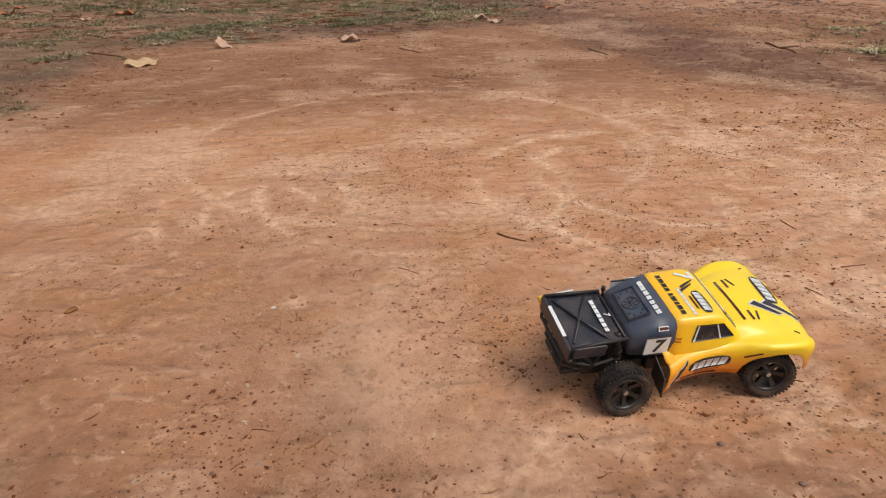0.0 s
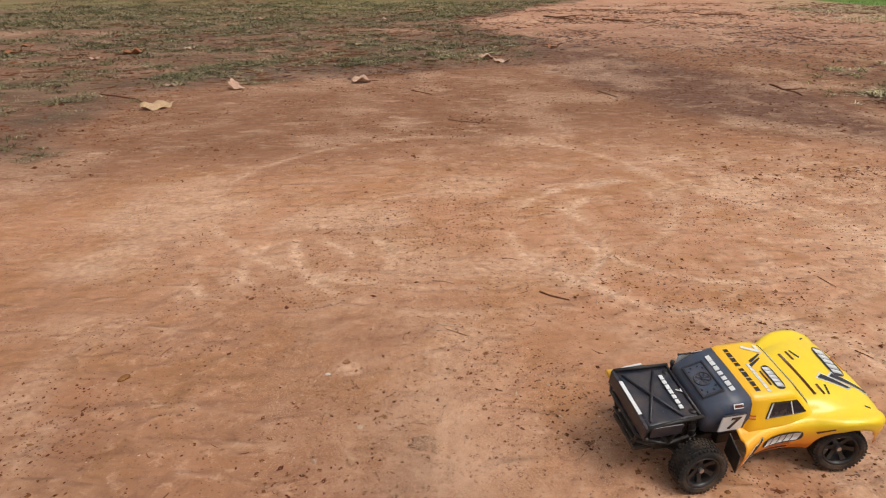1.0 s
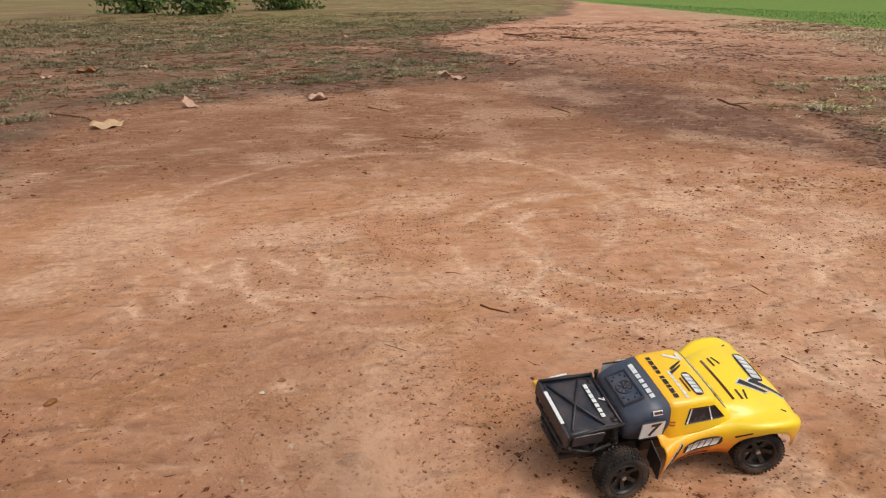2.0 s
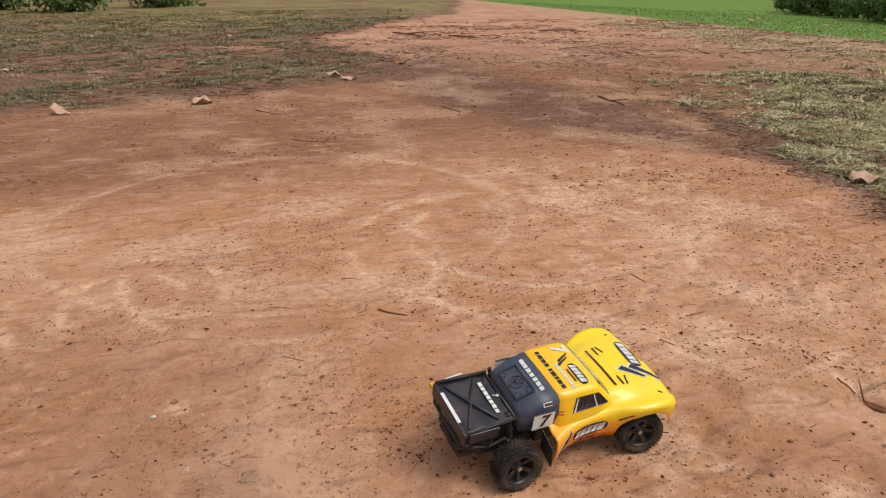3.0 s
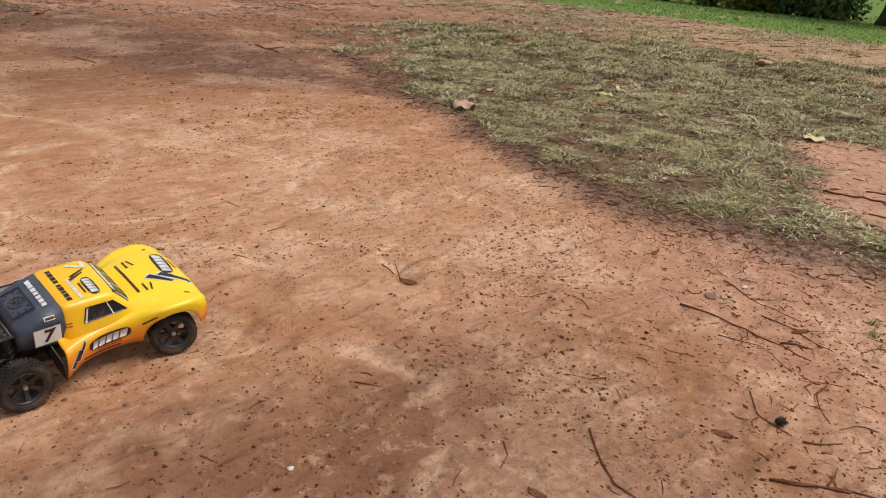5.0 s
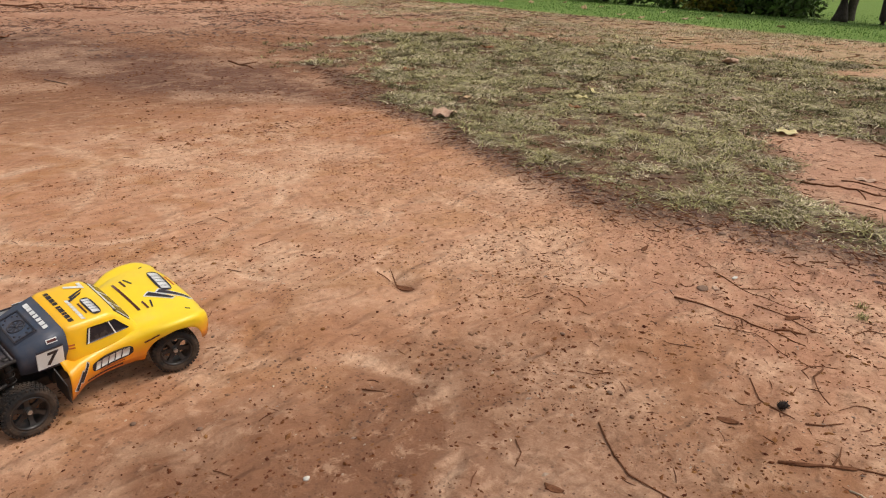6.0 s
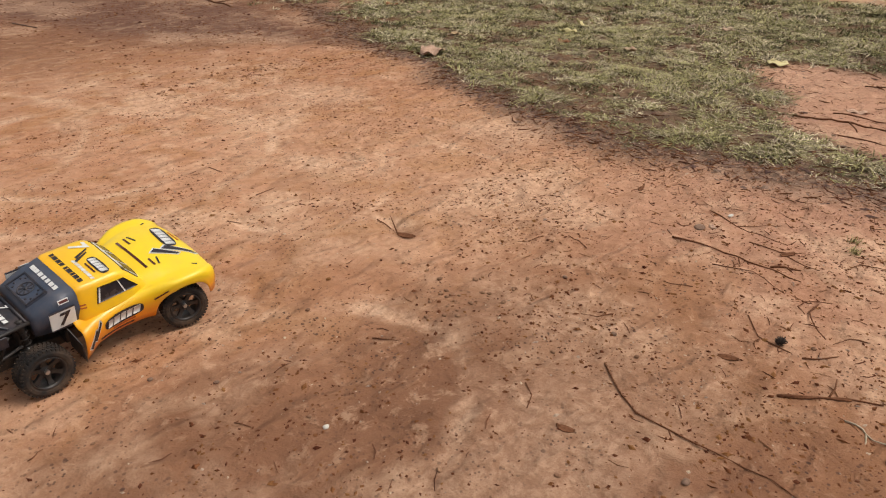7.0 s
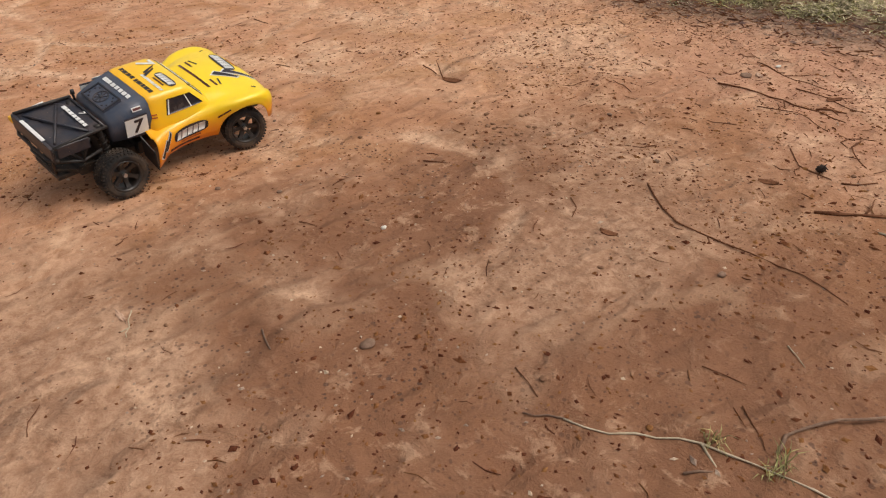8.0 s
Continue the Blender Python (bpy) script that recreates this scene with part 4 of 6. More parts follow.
for k in range(26):
    y = random.uniform(3.5, 26)
    x = 9.3 + random.uniform(0.2, 7.0)
    fallen_leaf(x, y, random.uniform(0.10, 0.18), random.uniform(0, 360), random.choice((LEAF_YELLOW, LEAF_CREAM, LEAF_TAN)), "yellow dry leaf on the green lawn", random.choice((0, 5)), random.uniform(0.8, 1.8), 0.45, (random.uniform(-25, 25), 0))


# ---- stones, clods, cone, bark chips ----
def rough_lump(name, x, y, size, mat, label, category, group="", flat=0.6, stretch=1.3, turn=0.0, rough=0.25, sink=0.25):
    bm = bmesh.new()
    bmesh.ops.create_icosphere(bm, subdivisions=2, radius=0.5 * size)
    seed = Vector((x * 7.1, y * 5.3, 3.7))
    for v in bm.verts:
        d = v.co.normalized()
        v.co *= 1 + rough * noise.noise(d * 1.6 + seed) + 0.5 * rough * noise.noise(d * 4.0 + seed)
        v.co.x *= stretch
        v.co.z *= flat
    ob = part(name, bm, mat, smooth=True)
    ob.matrix_basis = pose(x, y, ground_z(x, y) + size * flat * (0.5 - sink), 0, 0, turn)
    return tagged(ob, label, category, group)


rough_lump("pebble", 0.734, 0.722, 0.010, WHITE_STONE, "small white quartz pebble on clay", "pebble", "pebbles", 0.7)
rough_lump("pebble", -0.372, 1.48, 0.010, WHITE_STONE, "small white pebble on dusty clay", "pebble", "pebbles", 0.7)
rough_lump("pebble", 0.55, 0.47, 0.020, STONE, "flat grey-brown pebble on clay", "pebble", "pebbles", 0.5)
rough_lump("pebble", 0.72, 0.26, 0.012, CLOD, "small brown clay pebble on clay", "pebble", "pebbles")
rough_lump("pebble", 1.12, 0.25, 0.013, STONE, "small dark grey pebble on clay", "pebble", "pebbles")
rough_lump("pebble", 1.93, 0.75, 0.028, STONE, "flat grey stone on pale clay", "pebble", "pebbles", 0.35)
rough_lump("pebble", 2.07, 0.74, 0.013, WHITE_STONE, "flat whitish chip on clay", "pebble", "pebbles", 0.25, 1.8)
random.seed(23)
for k in range(60):
    x, y = random.uniform(0.3, 1.9), random.uniform(0.0, 1.4)
    if k % 3 == 0:
        x, y = random.uniform(-0.7, 1.6), random.uniform(1.2, 3.0)
    if 1.05 < x < 1.35 and 0.75 < y < 1.0 or k % 2:
        mat, lab = CLOD, "small brown clay pebble"
    else:
        mat, lab = random.choice(((STONE, "small grey-brown pebble"), (CLOD, "small brown clay pebble"), (CRUMB, "small dark earth pebble")))
    rough_lump("pebble", x, y, random.uniform(0.005, 0.011), mat, lab + " on clay", "pebble", "pebbles", 0.65, random.uniform(1, 1.5), random.uniform(0, 180))
for k in range(26):     # churned clods beside the scrape
    x, y = 1.20 + random.gauss(0, 0.07), 0.88 + random.gauss(0, 0.045)
    rough_lump("clod", x, y, random.uniform(0.005, 0.012), CLOD, "small churned clod of brown clay", "clod", "churned clods", 0.6, random.uniform(1, 1.6), random.uniform(0, 180), 0.4)
rough_lump("clod", -0.13, 1.235, 0.036, CLOD, "crumpled dark leaf and clay clod", "clod", "", 0.45, 1.5, 10, 0.7)
rough_lump("clod", -0.10, 1.22, 0.022, CRUMB, "dark crumbled clod of earth", "clod", "", 0.5, 1.4, 60, 0.6)
rough_lump("clod", -0.336, 1.53, 0.014, CRUMB, "small dark clod on clay", "clod", "", 0.6, 1.3, 20, 0.4)
rough_lump("clod", -0.85, 1.45, 0.020, CRUMB, "dark crumbled clod on clay", "clod", "", 0.5, 1.4, 60, 0.6)


def bark_chip(x, y, length, turn, label):
    """A curved flake of bark, hollow side down."""
    verts, faces = [], []
    for i in range(9):
        t = i / 8
        w = 0.22 * length * math.sin(math.pi * (0.12 + 0.8 * t)) * random.uniform(0.85, 1.1)
        for k in range(5):
            s = k / 4 * 2 - 1
            verts.append(((t - 0.5) * length, w * s + 0.12 * length * math.sin(2.2 * t), 0.10 * length * (1 - s * s) + 0.06 * length * t * t))
    m = len(verts)
    verts += [(a, b, c - 0.035 * length) for a, b, c in verts]
    for i in range(8):
        for k in range(4):
            a = i * 5 + k
            faces += [(a, a + 5, a + 6, a + 1), (m + a, m + a + 1, m + a + 6, m + a + 5)]
    rim = [i * 5 for i in range(9)] + [40 + k for k in range(1, 5)] + [i * 5 + 4 for i in range(7, -1, -1)] + [k for k in range(3, 0, -1)]
    for a, b in zip(rim, rim[1:] + rim[:1]):
        faces.append((a, b, m + b, m + a))
    ob = link_mesh("bark_chip", verts, faces, BARK, smooth=True)
    ob.matrix_basis = pose(x, y, ground_z(x, y) + 0.036 * length, 0, 0, turn)
    return tagged(ob, label, "bark chip", "bark chips")


bark_chip(1.281, 1.246, 0.058, -72, "long brown flake of bark lying in a scrape")
bark_chip(1.062, 0.453, 0.034, 110, "curled dark brown bark chip on clay")
bark_chip(1.469, 0.386, 0.040, -70, "dark brown split bark chip on clay")
bark_chip(1.97, 0.52, 0.04, -35, "dark flake of bark among twigs")
bark_chip(1.42, 0.06, 0.03, 40, "small dark bark flake on clay")
bark_chip(2.03, 1.02, 0.04, 10, "dark flake of bark near the grass")


def charred_cone(x, y, size):
    base = new("pine_cone")
    base.matrix_basis = pose(x, y, ground_z(x, y) + 0.5 * size, 62, 0, 30)
    tagged(base, "small blackened pine cone lying on clay", "pine cone")
    bm = bmesh.new()
    bmesh.ops.create_icosphere(bm, subdivisions=2, radius=0.42 * size)
    for v in bm.verts:
        v.co.z *= 1.35
    part("cone_core", bm, PINECONE, base, smooth=True)
    me = None
    for k in range(34):
        h = k / 33
        w = k * 2.39996
        r = size * (0.16 + 0.40 * math.sin(math.pi * (0.15 + 0.75 * h)))
        if me is None:
            sv = [(0, -0.10 * size, 0), (0.16 * size, -0.08 * size, 0.05 * size), (0.20 * size, 0, 0.08 * size), (0.16 * size, 0.08 * size, 0.05 * size), (0, 0.10 * size, 0),
                  (0, 0, -0.04 * size), (0.15 * size, 0, 0.0)]
            sf = [(0, 1, 2, 3, 4), (0, 5, 6, 1), (1, 6, 2), (2, 6, 3), (3, 6, 5, 4), (0, 4, 5)]
            scale = link_mesh("cone_scale", sv, sf, PINECONE, base)
            me = scale.data
        else:
            scale = new("cone_scale", me)
            scale.parent = base
        scale.matrix_basis = pose(0.75 * r * math.cos(w), 0.75 * r * math.sin(w), size * (h * 1.1 - 0.55), 0, -25, math.degrees(w))


charred_cone(1.592, 0.343, 0.019)


def grass_tuft(x, y, count, height, label):
    xs = x + rng.normal(0, 0.006, count)
    ys = y + rng.normal(0, 0.006, count)
    v, f = blades(xs, ys, rng.uniform(0.5, 1.0, count) * height, np.full(count, 0.0018), 1.0)
    return tagged(link_mesh("grass_tuft", v, f, BLADE), label, "grass tuft", "grass tufts")


grass_tuft(0.819, 0.048, 26, 0.035, "small green grass tuft by a pale root")
grass_tuft(0.855, -0.030, 30, 0.04, "dry green grass tuft among pale roots")
grass_tuft(0.83, -0.02, 14, 0.03, "sparse grass tuft on clay")
grass_tuft(2.12, 0.42, 60, 0.03, "small green weed tuft on clay")
grass_tuft(2.18, 0.45, 40, 0.03, "small green weed tuft on clay")


# ---- distance: hedge shrubs, trees ----
def leaf_cloud(centres, radii, count, size, seed):
    r = np.random.default_rng(seed)
    which = r.integers(0, len(centres), count)
    c, rad = np.array(centres)[which], np.array(radii)[which]
    d = r.normal(size=(count, 3))
    d /= np.linalg.norm(d, axis=1)[:, None]
    p = c + d * (rad * r.uniform(0.55, 1.08, count))[:, None] * np.array([1, 1, 0.8])
    t = r.normal(size=(count, 3))
    t /= np.linalg.norm(t, axis=1)[:, None]
    u = np.cross(t, d)
    u /= np.linalg.norm(u, axis=1)[:, None]
    s = size * r.uniform(0.6, 1.3, count)[:, None]
    v = np.stack([p - t * s, p + u * s * 0.45, p + t * s, p - u * s * 0.45], 1)
    f = (np.arange(count)[:, None] * 4 + np.arange(4)[None])
    return v.reshape(-1, 3).tolist(), f.tolist()


def shrub(x, y, width, height, leaf_mat, label, seed, stems=7, leaves=1500, leaf=0.09, low=0.12):
    random.seed(seed)
    z = ground_z(x, y)
    base = new("shrub")
    base.matrix_basis = pose(x, y, z)
    tagged(base, label, "shrub", "hedge shrubs")
    centres, radii = [], []
    for k in range(stems):
        a = random.uniform(0, 6.28)
        reach = random.uniform(0.15, 0.45) * width
        h = random.uniform(0.55, 0.95) * height
        pts = [(0.05 * math.cos(a), 0.05 * math.sin(a), -0.05), (0.35 * reach * math.cos(a), 0.35 * reach * math.sin(a), 0.4 * h), (reach * math.cos(a), reach * math.sin(a), h)]
        v, f = tube_data(pts, [0.035, 0.022, 0.008], 6)
        link_mesh("stem", v, f, TRUNK, base, smooth=True)
        for t in (0.3, 0.6, 1.0):
            centres.append((reach * t * math.cos(a) + random.uniform(-0.2, 0.2), reach * t * math.sin(a) + random.uniform(-0.2, 0.2), max(low * height, h * t * random.uniform(0.6, 1.0))))
            radii.append(random.uniform(0.16, 0.30) * width)
    for c in range(4):
        a = random.uniform(0, 6.28)
        centres.append((0.35 * width * math.cos(a), 0.35 * width * math.sin(a), low * height + 0.2))
        radii.append(0.2 * width)
    v, f = leaf_cloud(centres, radii, leaves, leaf, seed)
    v = [(a, b, max(c, 0.02)) for a, b, c in v]
    link_mesh("crown", v, f, leaf_mat, base)
    return base


def tree(x, y, girth, height, label, seed, lean=0.0):
    random.seed(seed)
    z = ground_z(x, y)
    base = new("tree")
    base.matrix_basis = pose(x, y, z)
    tagged(base, label, "tree", "trees behind the lawn")
    pts = [(lean * t * t * height + random.uniform(-0.04, 0.04), random.uniform(-0.05, 0.05), t * height * 0.6 - 0.05) for t in (0, 0.05, 0.2, 0.4, 0.6, 0.8, 1.0)]
    v, f = tube_data(pts, [girth * 1.5, girth * 1.12, girth, girth * 0.92, girth * 0.82, girth * 0.7, girth * 0.5], 10)
    link_mesh("trunk", v, f, TRUNK, base, smooth=True)
    centres, radii = [], []
    for k in range(6):
        a = k * 1.05 + random.uniform(-0.4, 0.4)
        h0 = random.uniform(0.36, 0.58) * height
        reach = random.uniform(0.2, 0.34) * height
        p = (lean * height * 0.3, 0, h0)
        q = (p[0] + reach * math.cos(a), reach * math.sin(a), h0 + random.uniform(0.1, 0.3) * height)
        mid = tuple((p[i] + q[i]) / 2 + random.uniform(-0.15, 0.15) for i in range(3))
        v, f = tube_data([p, mid, q], [girth * 0.4, girth * 0.25, girth * 0.08], 6)
        link_mesh("limb", v, f, TRUNK, base, smooth=True)
        centres += [mid, q]
        radii += [0.09 * height, 0.14 * height]
    v, f = leaf_cloud(centres, radii, 1600, 0.14, seed)
    link_mesh("crown", v, f, HEDGE_LEAF, base)
    return base


HEDGE = [(20.9, 11.0), (21.5, 14.5), (23.4, 24.5), (26.4, 37.0)]
random.seed(40)
count = 17
for k in range(count):
    t = k / (count - 1) * 3
    i = min(int(t), 2)
    (x0, y0), (x1, y1) = HEDGE[i], HEDGE[i + 1]
    hx, hy = x0 + (x1 - x0) * (t - i), y0 + (y1 - y0) * (t - i)
    yellow = k in (3, 4)
    shrub(hx + random.uniform(0.3, 1.1), hy, random.uniform(2.4, 3.2), random.uniform(2.0, 3.0), HEDGE_YELLOW if yellow else HEDGE_LEAF,
          "yellowing leafy shrub behind the lawn" if yellow else "dense dark green leafy shrub behind the lawn", 100 + k, leaves=2200, leaf=0.10)
for k, (x, y, g) in enumerate(((20.6, 8.9, 0.16), (20.9, 7.9, 0.10), (20.2, 7.1, 0.20), (21.6, 6.3, 0.12), (21.0, 5.2, 0.17), (22.8, 9.6, 0.14), (20.3, 3.9, 0.15))):
    tree(x, y, g, random.uniform(6.0, 8.5), "dark-barked tree at the lawn's far edge", 200 + k, random.uniform(-0.02, 0.02))
for k in range(8):
    shrub(58 + random.uniform(0, 5), -6 + k * 5.5, 5.0, 3.4, HEDGE_LEAF, "dark green shrub far beyond the trees", 300 + k, leaves=1400, leaf=0.14)
shrub(-8.6, 26.6, 3.4, 2.6, HEDGE_LEAF, "dark straggling shrub with bare stems on grass", 401, stems=14, leaves=2400, leaf=0.11, low=0.05)
shrub(-11.8, 29.0, 3.6, 2.8, HEDGE_LEAF, "dark straggling shrub on distant grass", 402, stems=11, leaves=2400, leaf=0.11, low=0.04)
shrub(-6.4, 30.5, 3.4, 2.6, HEDGE_LEAF, "dark straggling shrub on far grass", 403, stems=11, leaves=2400, leaf=0.11, low=0.04)


# ---- the toy truck: x ahead, y to its left, z up, ground between the axles at the origin ----
from mathutils.bvhtree import BVHTree


def coat(name, base, rough, spec=0.5, metal=0.0, clear=0.0, dusty=0.35, dust_low=0.0, dust_high=0.12, grain=60.0, bump=0.0004):
    """A surface with a film of clay dust, heavier low down on the truck, and fine unevenness."""
    m, tree, bsdf = material(name)
    n = Nodes(tree)
    p = n.coords()
    z = n.add("ShaderNodeSeparateXYZ", Vector=p).outputs["Z"]
    spots = n.noise(p, 28, 5, 0.7, 0.3)
    low = n.range(z, dust_low, dust_high, 1.0, 0.25)
    film = n.math("MULTIPLY", n.range(spots, 0.40, 0.72), low)
    film = n.math("MULTIPLY", film, dusty, True)
    col = base(n, p) if callable(base) else n.mix(n.range(n.noise(p, grain, 4), 0.3, 0.7, 0, 0.35), base, tuple(0.7 * c for c in base))
    n.set(bsdf, "Base Color", n.mix(film, col, (0.36, 0.22, 0.13)))
    n.set(bsdf, "Roughness", n.range(film, 0, 0.5, rough, 0.9))
    bsdf.inputs["Specular IOR Level"].default_value = spec
    bsdf.inputs["Metallic"].default_value = metal
    bsdf.inputs["Coat Weight"].default_value = clear
    bsdf.inputs["Coat Roughness"].default_value = 0.15
    n.set(bsdf, "Normal", n.bump(n.noise(p, grain * 4, 3), 0.25, bump))
    return m


def fade(n, p):
    """Paint that fades from yellow on the hood to orange on the lower flanks."""
    xyz = n.add("ShaderNodeSeparateXYZ", Vector=p)
    up = n.range(xyz.outputs["Z"], 0.075, 0.125)
    ahead = n.range(xyz.outputs["X"], -0.13, 0.10)
    t = n.math("MULTIPLY", up, n.range(ahead, 0, 1, 0.35, 1.0))
    return n.mix(t, (0.95, 0.31, 0.006), (0.98, 0.68, 0.015))


PAINT = coat("yellow_orange_faded_paint", fade, 0.30, 0.5, 0, 0.35, 0.45, 0.03, 0.10)
SLATE = coat("slate_blue_plastic", (0.045, 0.062, 0.098), 0.42, 0.5, 0, 0.1, 0.35, 0.0, 0.25)
NAVY = coat("dark_navy_panel", (0.016, 0.019, 0.031), 0.38, 0.5, 0, 0.1, 0.30, 0.0, 0.25)
BLACK = coat("black_moulded_plastic", (0.014, 0.014, 0.015), 0.5, 0.45, 0, 0, 0.28, 0.0, 0.16)
RUBBER = coat("dusty_black_rubber", (0.016, 0.015, 0.015), 0.82, 0.3, 0, 0, 0.26, 0.0, 0.2, 90)
RIM = coat("black_rim_plastic", (0.012, 0.012, 0.013), 0.35, 0.5, 0, 0, 0.12, -0.2, 0.2)
GLASS = coat("tinted_window_film", (0.014, 0.016, 0.024), 0.16, 0.35, 0, 0.0, 0.2, 0.0, 0.3)
WHITE = coat("white_decal_film", (0.80, 0.80, 0.78), 0.35, 0.4, 0, 0, 0.25, 0.0, 0.2)
INK = coat("black_decal_film", (0.016, 0.014, 0.024), 0.4, 0.4, 0, 0, 0.25, 0.0, 0.2)
MAROON = coat("dark_red_decal_film", (0.09, 0.012, 0.008), 0.4, 0.4, 0, 0, 0.2, 0.0, 0.2)
BRICK = coat("orange_red_decal_film", (0.55, 0.12, 0.02), 0.4, 0.4, 0, 0, 0.2, 0.0, 0.2)
SILVER = coat("bare_steel", (0.55, 0.54, 0.52), 0.35, 0.5, 0.9, 0, 0.3, -0.2, 0.2)
LENS = coat("headlight_film", (0.10, 0.04, 0.04), 0.2, 0.6, 0, 0.3, 0.2, 0.0, 0.2)
AMBER = coat("yellow_tag_plastic", (0.90, 0.50, 0.03), 0.4, 0.5, 0, 0, 0.2, 0.0, 0.2)

truck = new("toy_truck")
TRUCK_X, TRUCK_Y, TRUCK_TURN, BODY_ROLL, BODY_DIP, TRUCK_SIZE = 0.490, 1.268, 15.0, 11.0, -1.0, 0.875
tagged(truck, "yellow-orange radio-controlled toy race truck with black rear on clay", "toy truck")


def smooth_line(x, xs, ys):
    """A rounded curve through a few places."""
    xs, ys = np.array(xs), np.array(ys)
    i = int(np.clip(np.searchsorted(xs, x) - 1, 0, len(xs) - 2))
    t = (x - xs[i]) / (xs[i + 1] - xs[i])
    p0, p1, p2, p3 = ys[max(i - 1, 0)], ys[i], ys[i + 1], ys[min(i + 2, len(ys) - 1)]
    return 0.5 * (2 * p1 + (p2 - p0) * t + (2 * p0 - 5 * p1 + 4 * p2 - p3) * t * t + (3 * p1 - p0 - 3 * p2 + p3) * t ** 3)


BX = [-0.090, -0.075, -0.055, -0.02, 0.01, 0.05, 0.08, 0.105, 0.13, 0.1675, 0.20, 0.225, 0.245, 0.258, 0.266]
HALF = [0.139, 0.133, 0.124, 0.116, 0.113, 0.115, 0.121, 0.131, 0.141, 0.147, 0.147, 0.144, 0.138, 0.131, 0.120]
CREST = [0.112, 0.114, 0.116, 0.118, 0.121, 0.127, 0.133, 0.138, 0.142, 0.145, 0.144, 0.140, 0.133, 0.124, 0.110]
HOOD = [0.120, 0.120, 0.120, 0.122, 0.128, 0.140, 0.148, 0.152, 0.153, 0.152, 0.149, 0.145, 0.139, 0.131, 0.118]


def body_section(x):
    w, zs, zh = smooth_line(x, BX, HALF), smooth_line(x, BX, CREST), smooth_line(x, BX, HOOD)
    zb = 0.050 if x > -0.05 else 0.050 - 0.014 * ((-0.05 - x) / 0.040)
    d = x - 0.160
    if abs(d) < 0.072:
        zb = max(zb, 0.052 + math.sqrt(0.072 ** 2 - d * d) * 0.97)
    elif x > 0.2:
        zb = 0.062
    elif x < -0.085:
        zb = 0.036
    zb = min(zb, zs - 0.010)
    f = float(np.clip((x - 0.07) / 0.06, 0, 1))
    rise = zs - zb
    return [(w - 0.006 * (1 - f), zb), (w - 0.002, zb + 0.25 * rise), (w, zb + 0.55 * rise), (w - 0.001, zb + 0.8 * rise), (w - 0.006, zb + 0.94 * rise), (w - 0.016, zs),
            (w - 0.028, zs - 0.003), (w * 0.70, 0.5 * (zs + zh) - 0.003 * f), (w * 0.56, zh - 0.004 * f), (w * 0.46, zh - 0.001), (w * 0.30, zh), (w * 0.14, zh + 0.0008), (0, zh + 0.001)]


def body_shell():
    stations = list(np.linspace(-0.090, 0.255, 58)) + [0.258, 0.261, 0.2635, 0.266]
    rows = []
    for x in stations:
        half = body_section(float(x))
        x = x if x < 0.2 else 0.2 + 0.78 * (x - 0.2)
        rows.append([(float(x), y, z) for y, z in half] + [(float(x), -y, z) for y, z in half[-2::-1]])
    m = len(rows[0])
    verts = [v for r in rows for v in r]
    faces = [(i * m + k, i * m + k + 1, (i + 1) * m + k + 1, (i + 1) * m + k) for i in range(len(rows) - 1) for k in range(m - 1)]
    # rounded nose that turns down to the bumper
    last = (len(rows) - 1) * m
    base = len(verts)
    for k in range(m):
        x, y, z = verts[last + k]
        verts.append((x + 0.004, y * 0.99, max(0.058, z - 0.010)))
    faces += [(last + k, last + k + 1, base + k + 1, base + k) for k in range(m - 1)]
    base2 = len(verts)
    for k in range(m):
        x, y, z = verts[base + k]
        verts.append((x - 0.004, y * 0.985, 0.056 + 0.25 * (z - 0.058)))
    faces += [(base + k, base + k + 1, base2 + k + 1, base2 + k) for k in range(m - 1)]
    return verts, faces


def cab_shell():
    levels = [(0.110, 0.104, -0.082, 0.104), (0.122, 0.100, -0.082, 0.103), (0.136, 0.093, -0.081, 0.098), (0.152, 0.078, -0.080, 0.093), (0.168, 0.062, -0.078, 0.088),
              (0.180, 0.050, -0.075, 0.084), (0.186, 0.042, -0.072, 0.081), (0.1895, 0.032, -0.067, 0.074), (0.191, 0.015, -0.056, 0.057)]
    seg = 48
    verts, faces = [], []
    for z, xf, xr, hw in levels:
        cx, hx = 0.5 * (xf + xr), 0.5 * (xf - xr)
        for k in range(seg):
            w = 2 * math.pi * k / seg
            c, s = math.cos(w), math.sin(w)
            e = 0.28
            verts.append((cx + hx * math.copysign(abs(c) ** e, c), hw * math.copysign(abs(s) ** e, s), z))
    for i in range(len(levels) - 1):
        for k in range(seg):
            j = (k + 1) % seg
            faces.append((i * seg + k, i * seg + j, (i + 1) * seg + j, (i + 1) * seg + k))
    verts.append((-0.020, 0, 0.1915))
    o = (len(levels) - 1) * seg
    faces += [(o + k, o + (k + 1) % seg, len(verts) - 1) for k in range(seg)]
    return verts, faces


def shell(ob, thick):
    mod = ob.modifiers.new("thickness", "SOLIDIFY")
    mod.thickness, mod.offset = thick, -1
    return ob


def rounded(ob, width, segments=2):
    mod = ob.modifiers.new("edges", "BEVEL")
    mod.width, mod.segments, mod.limit_method = width, segments, "ANGLE"
    return ob


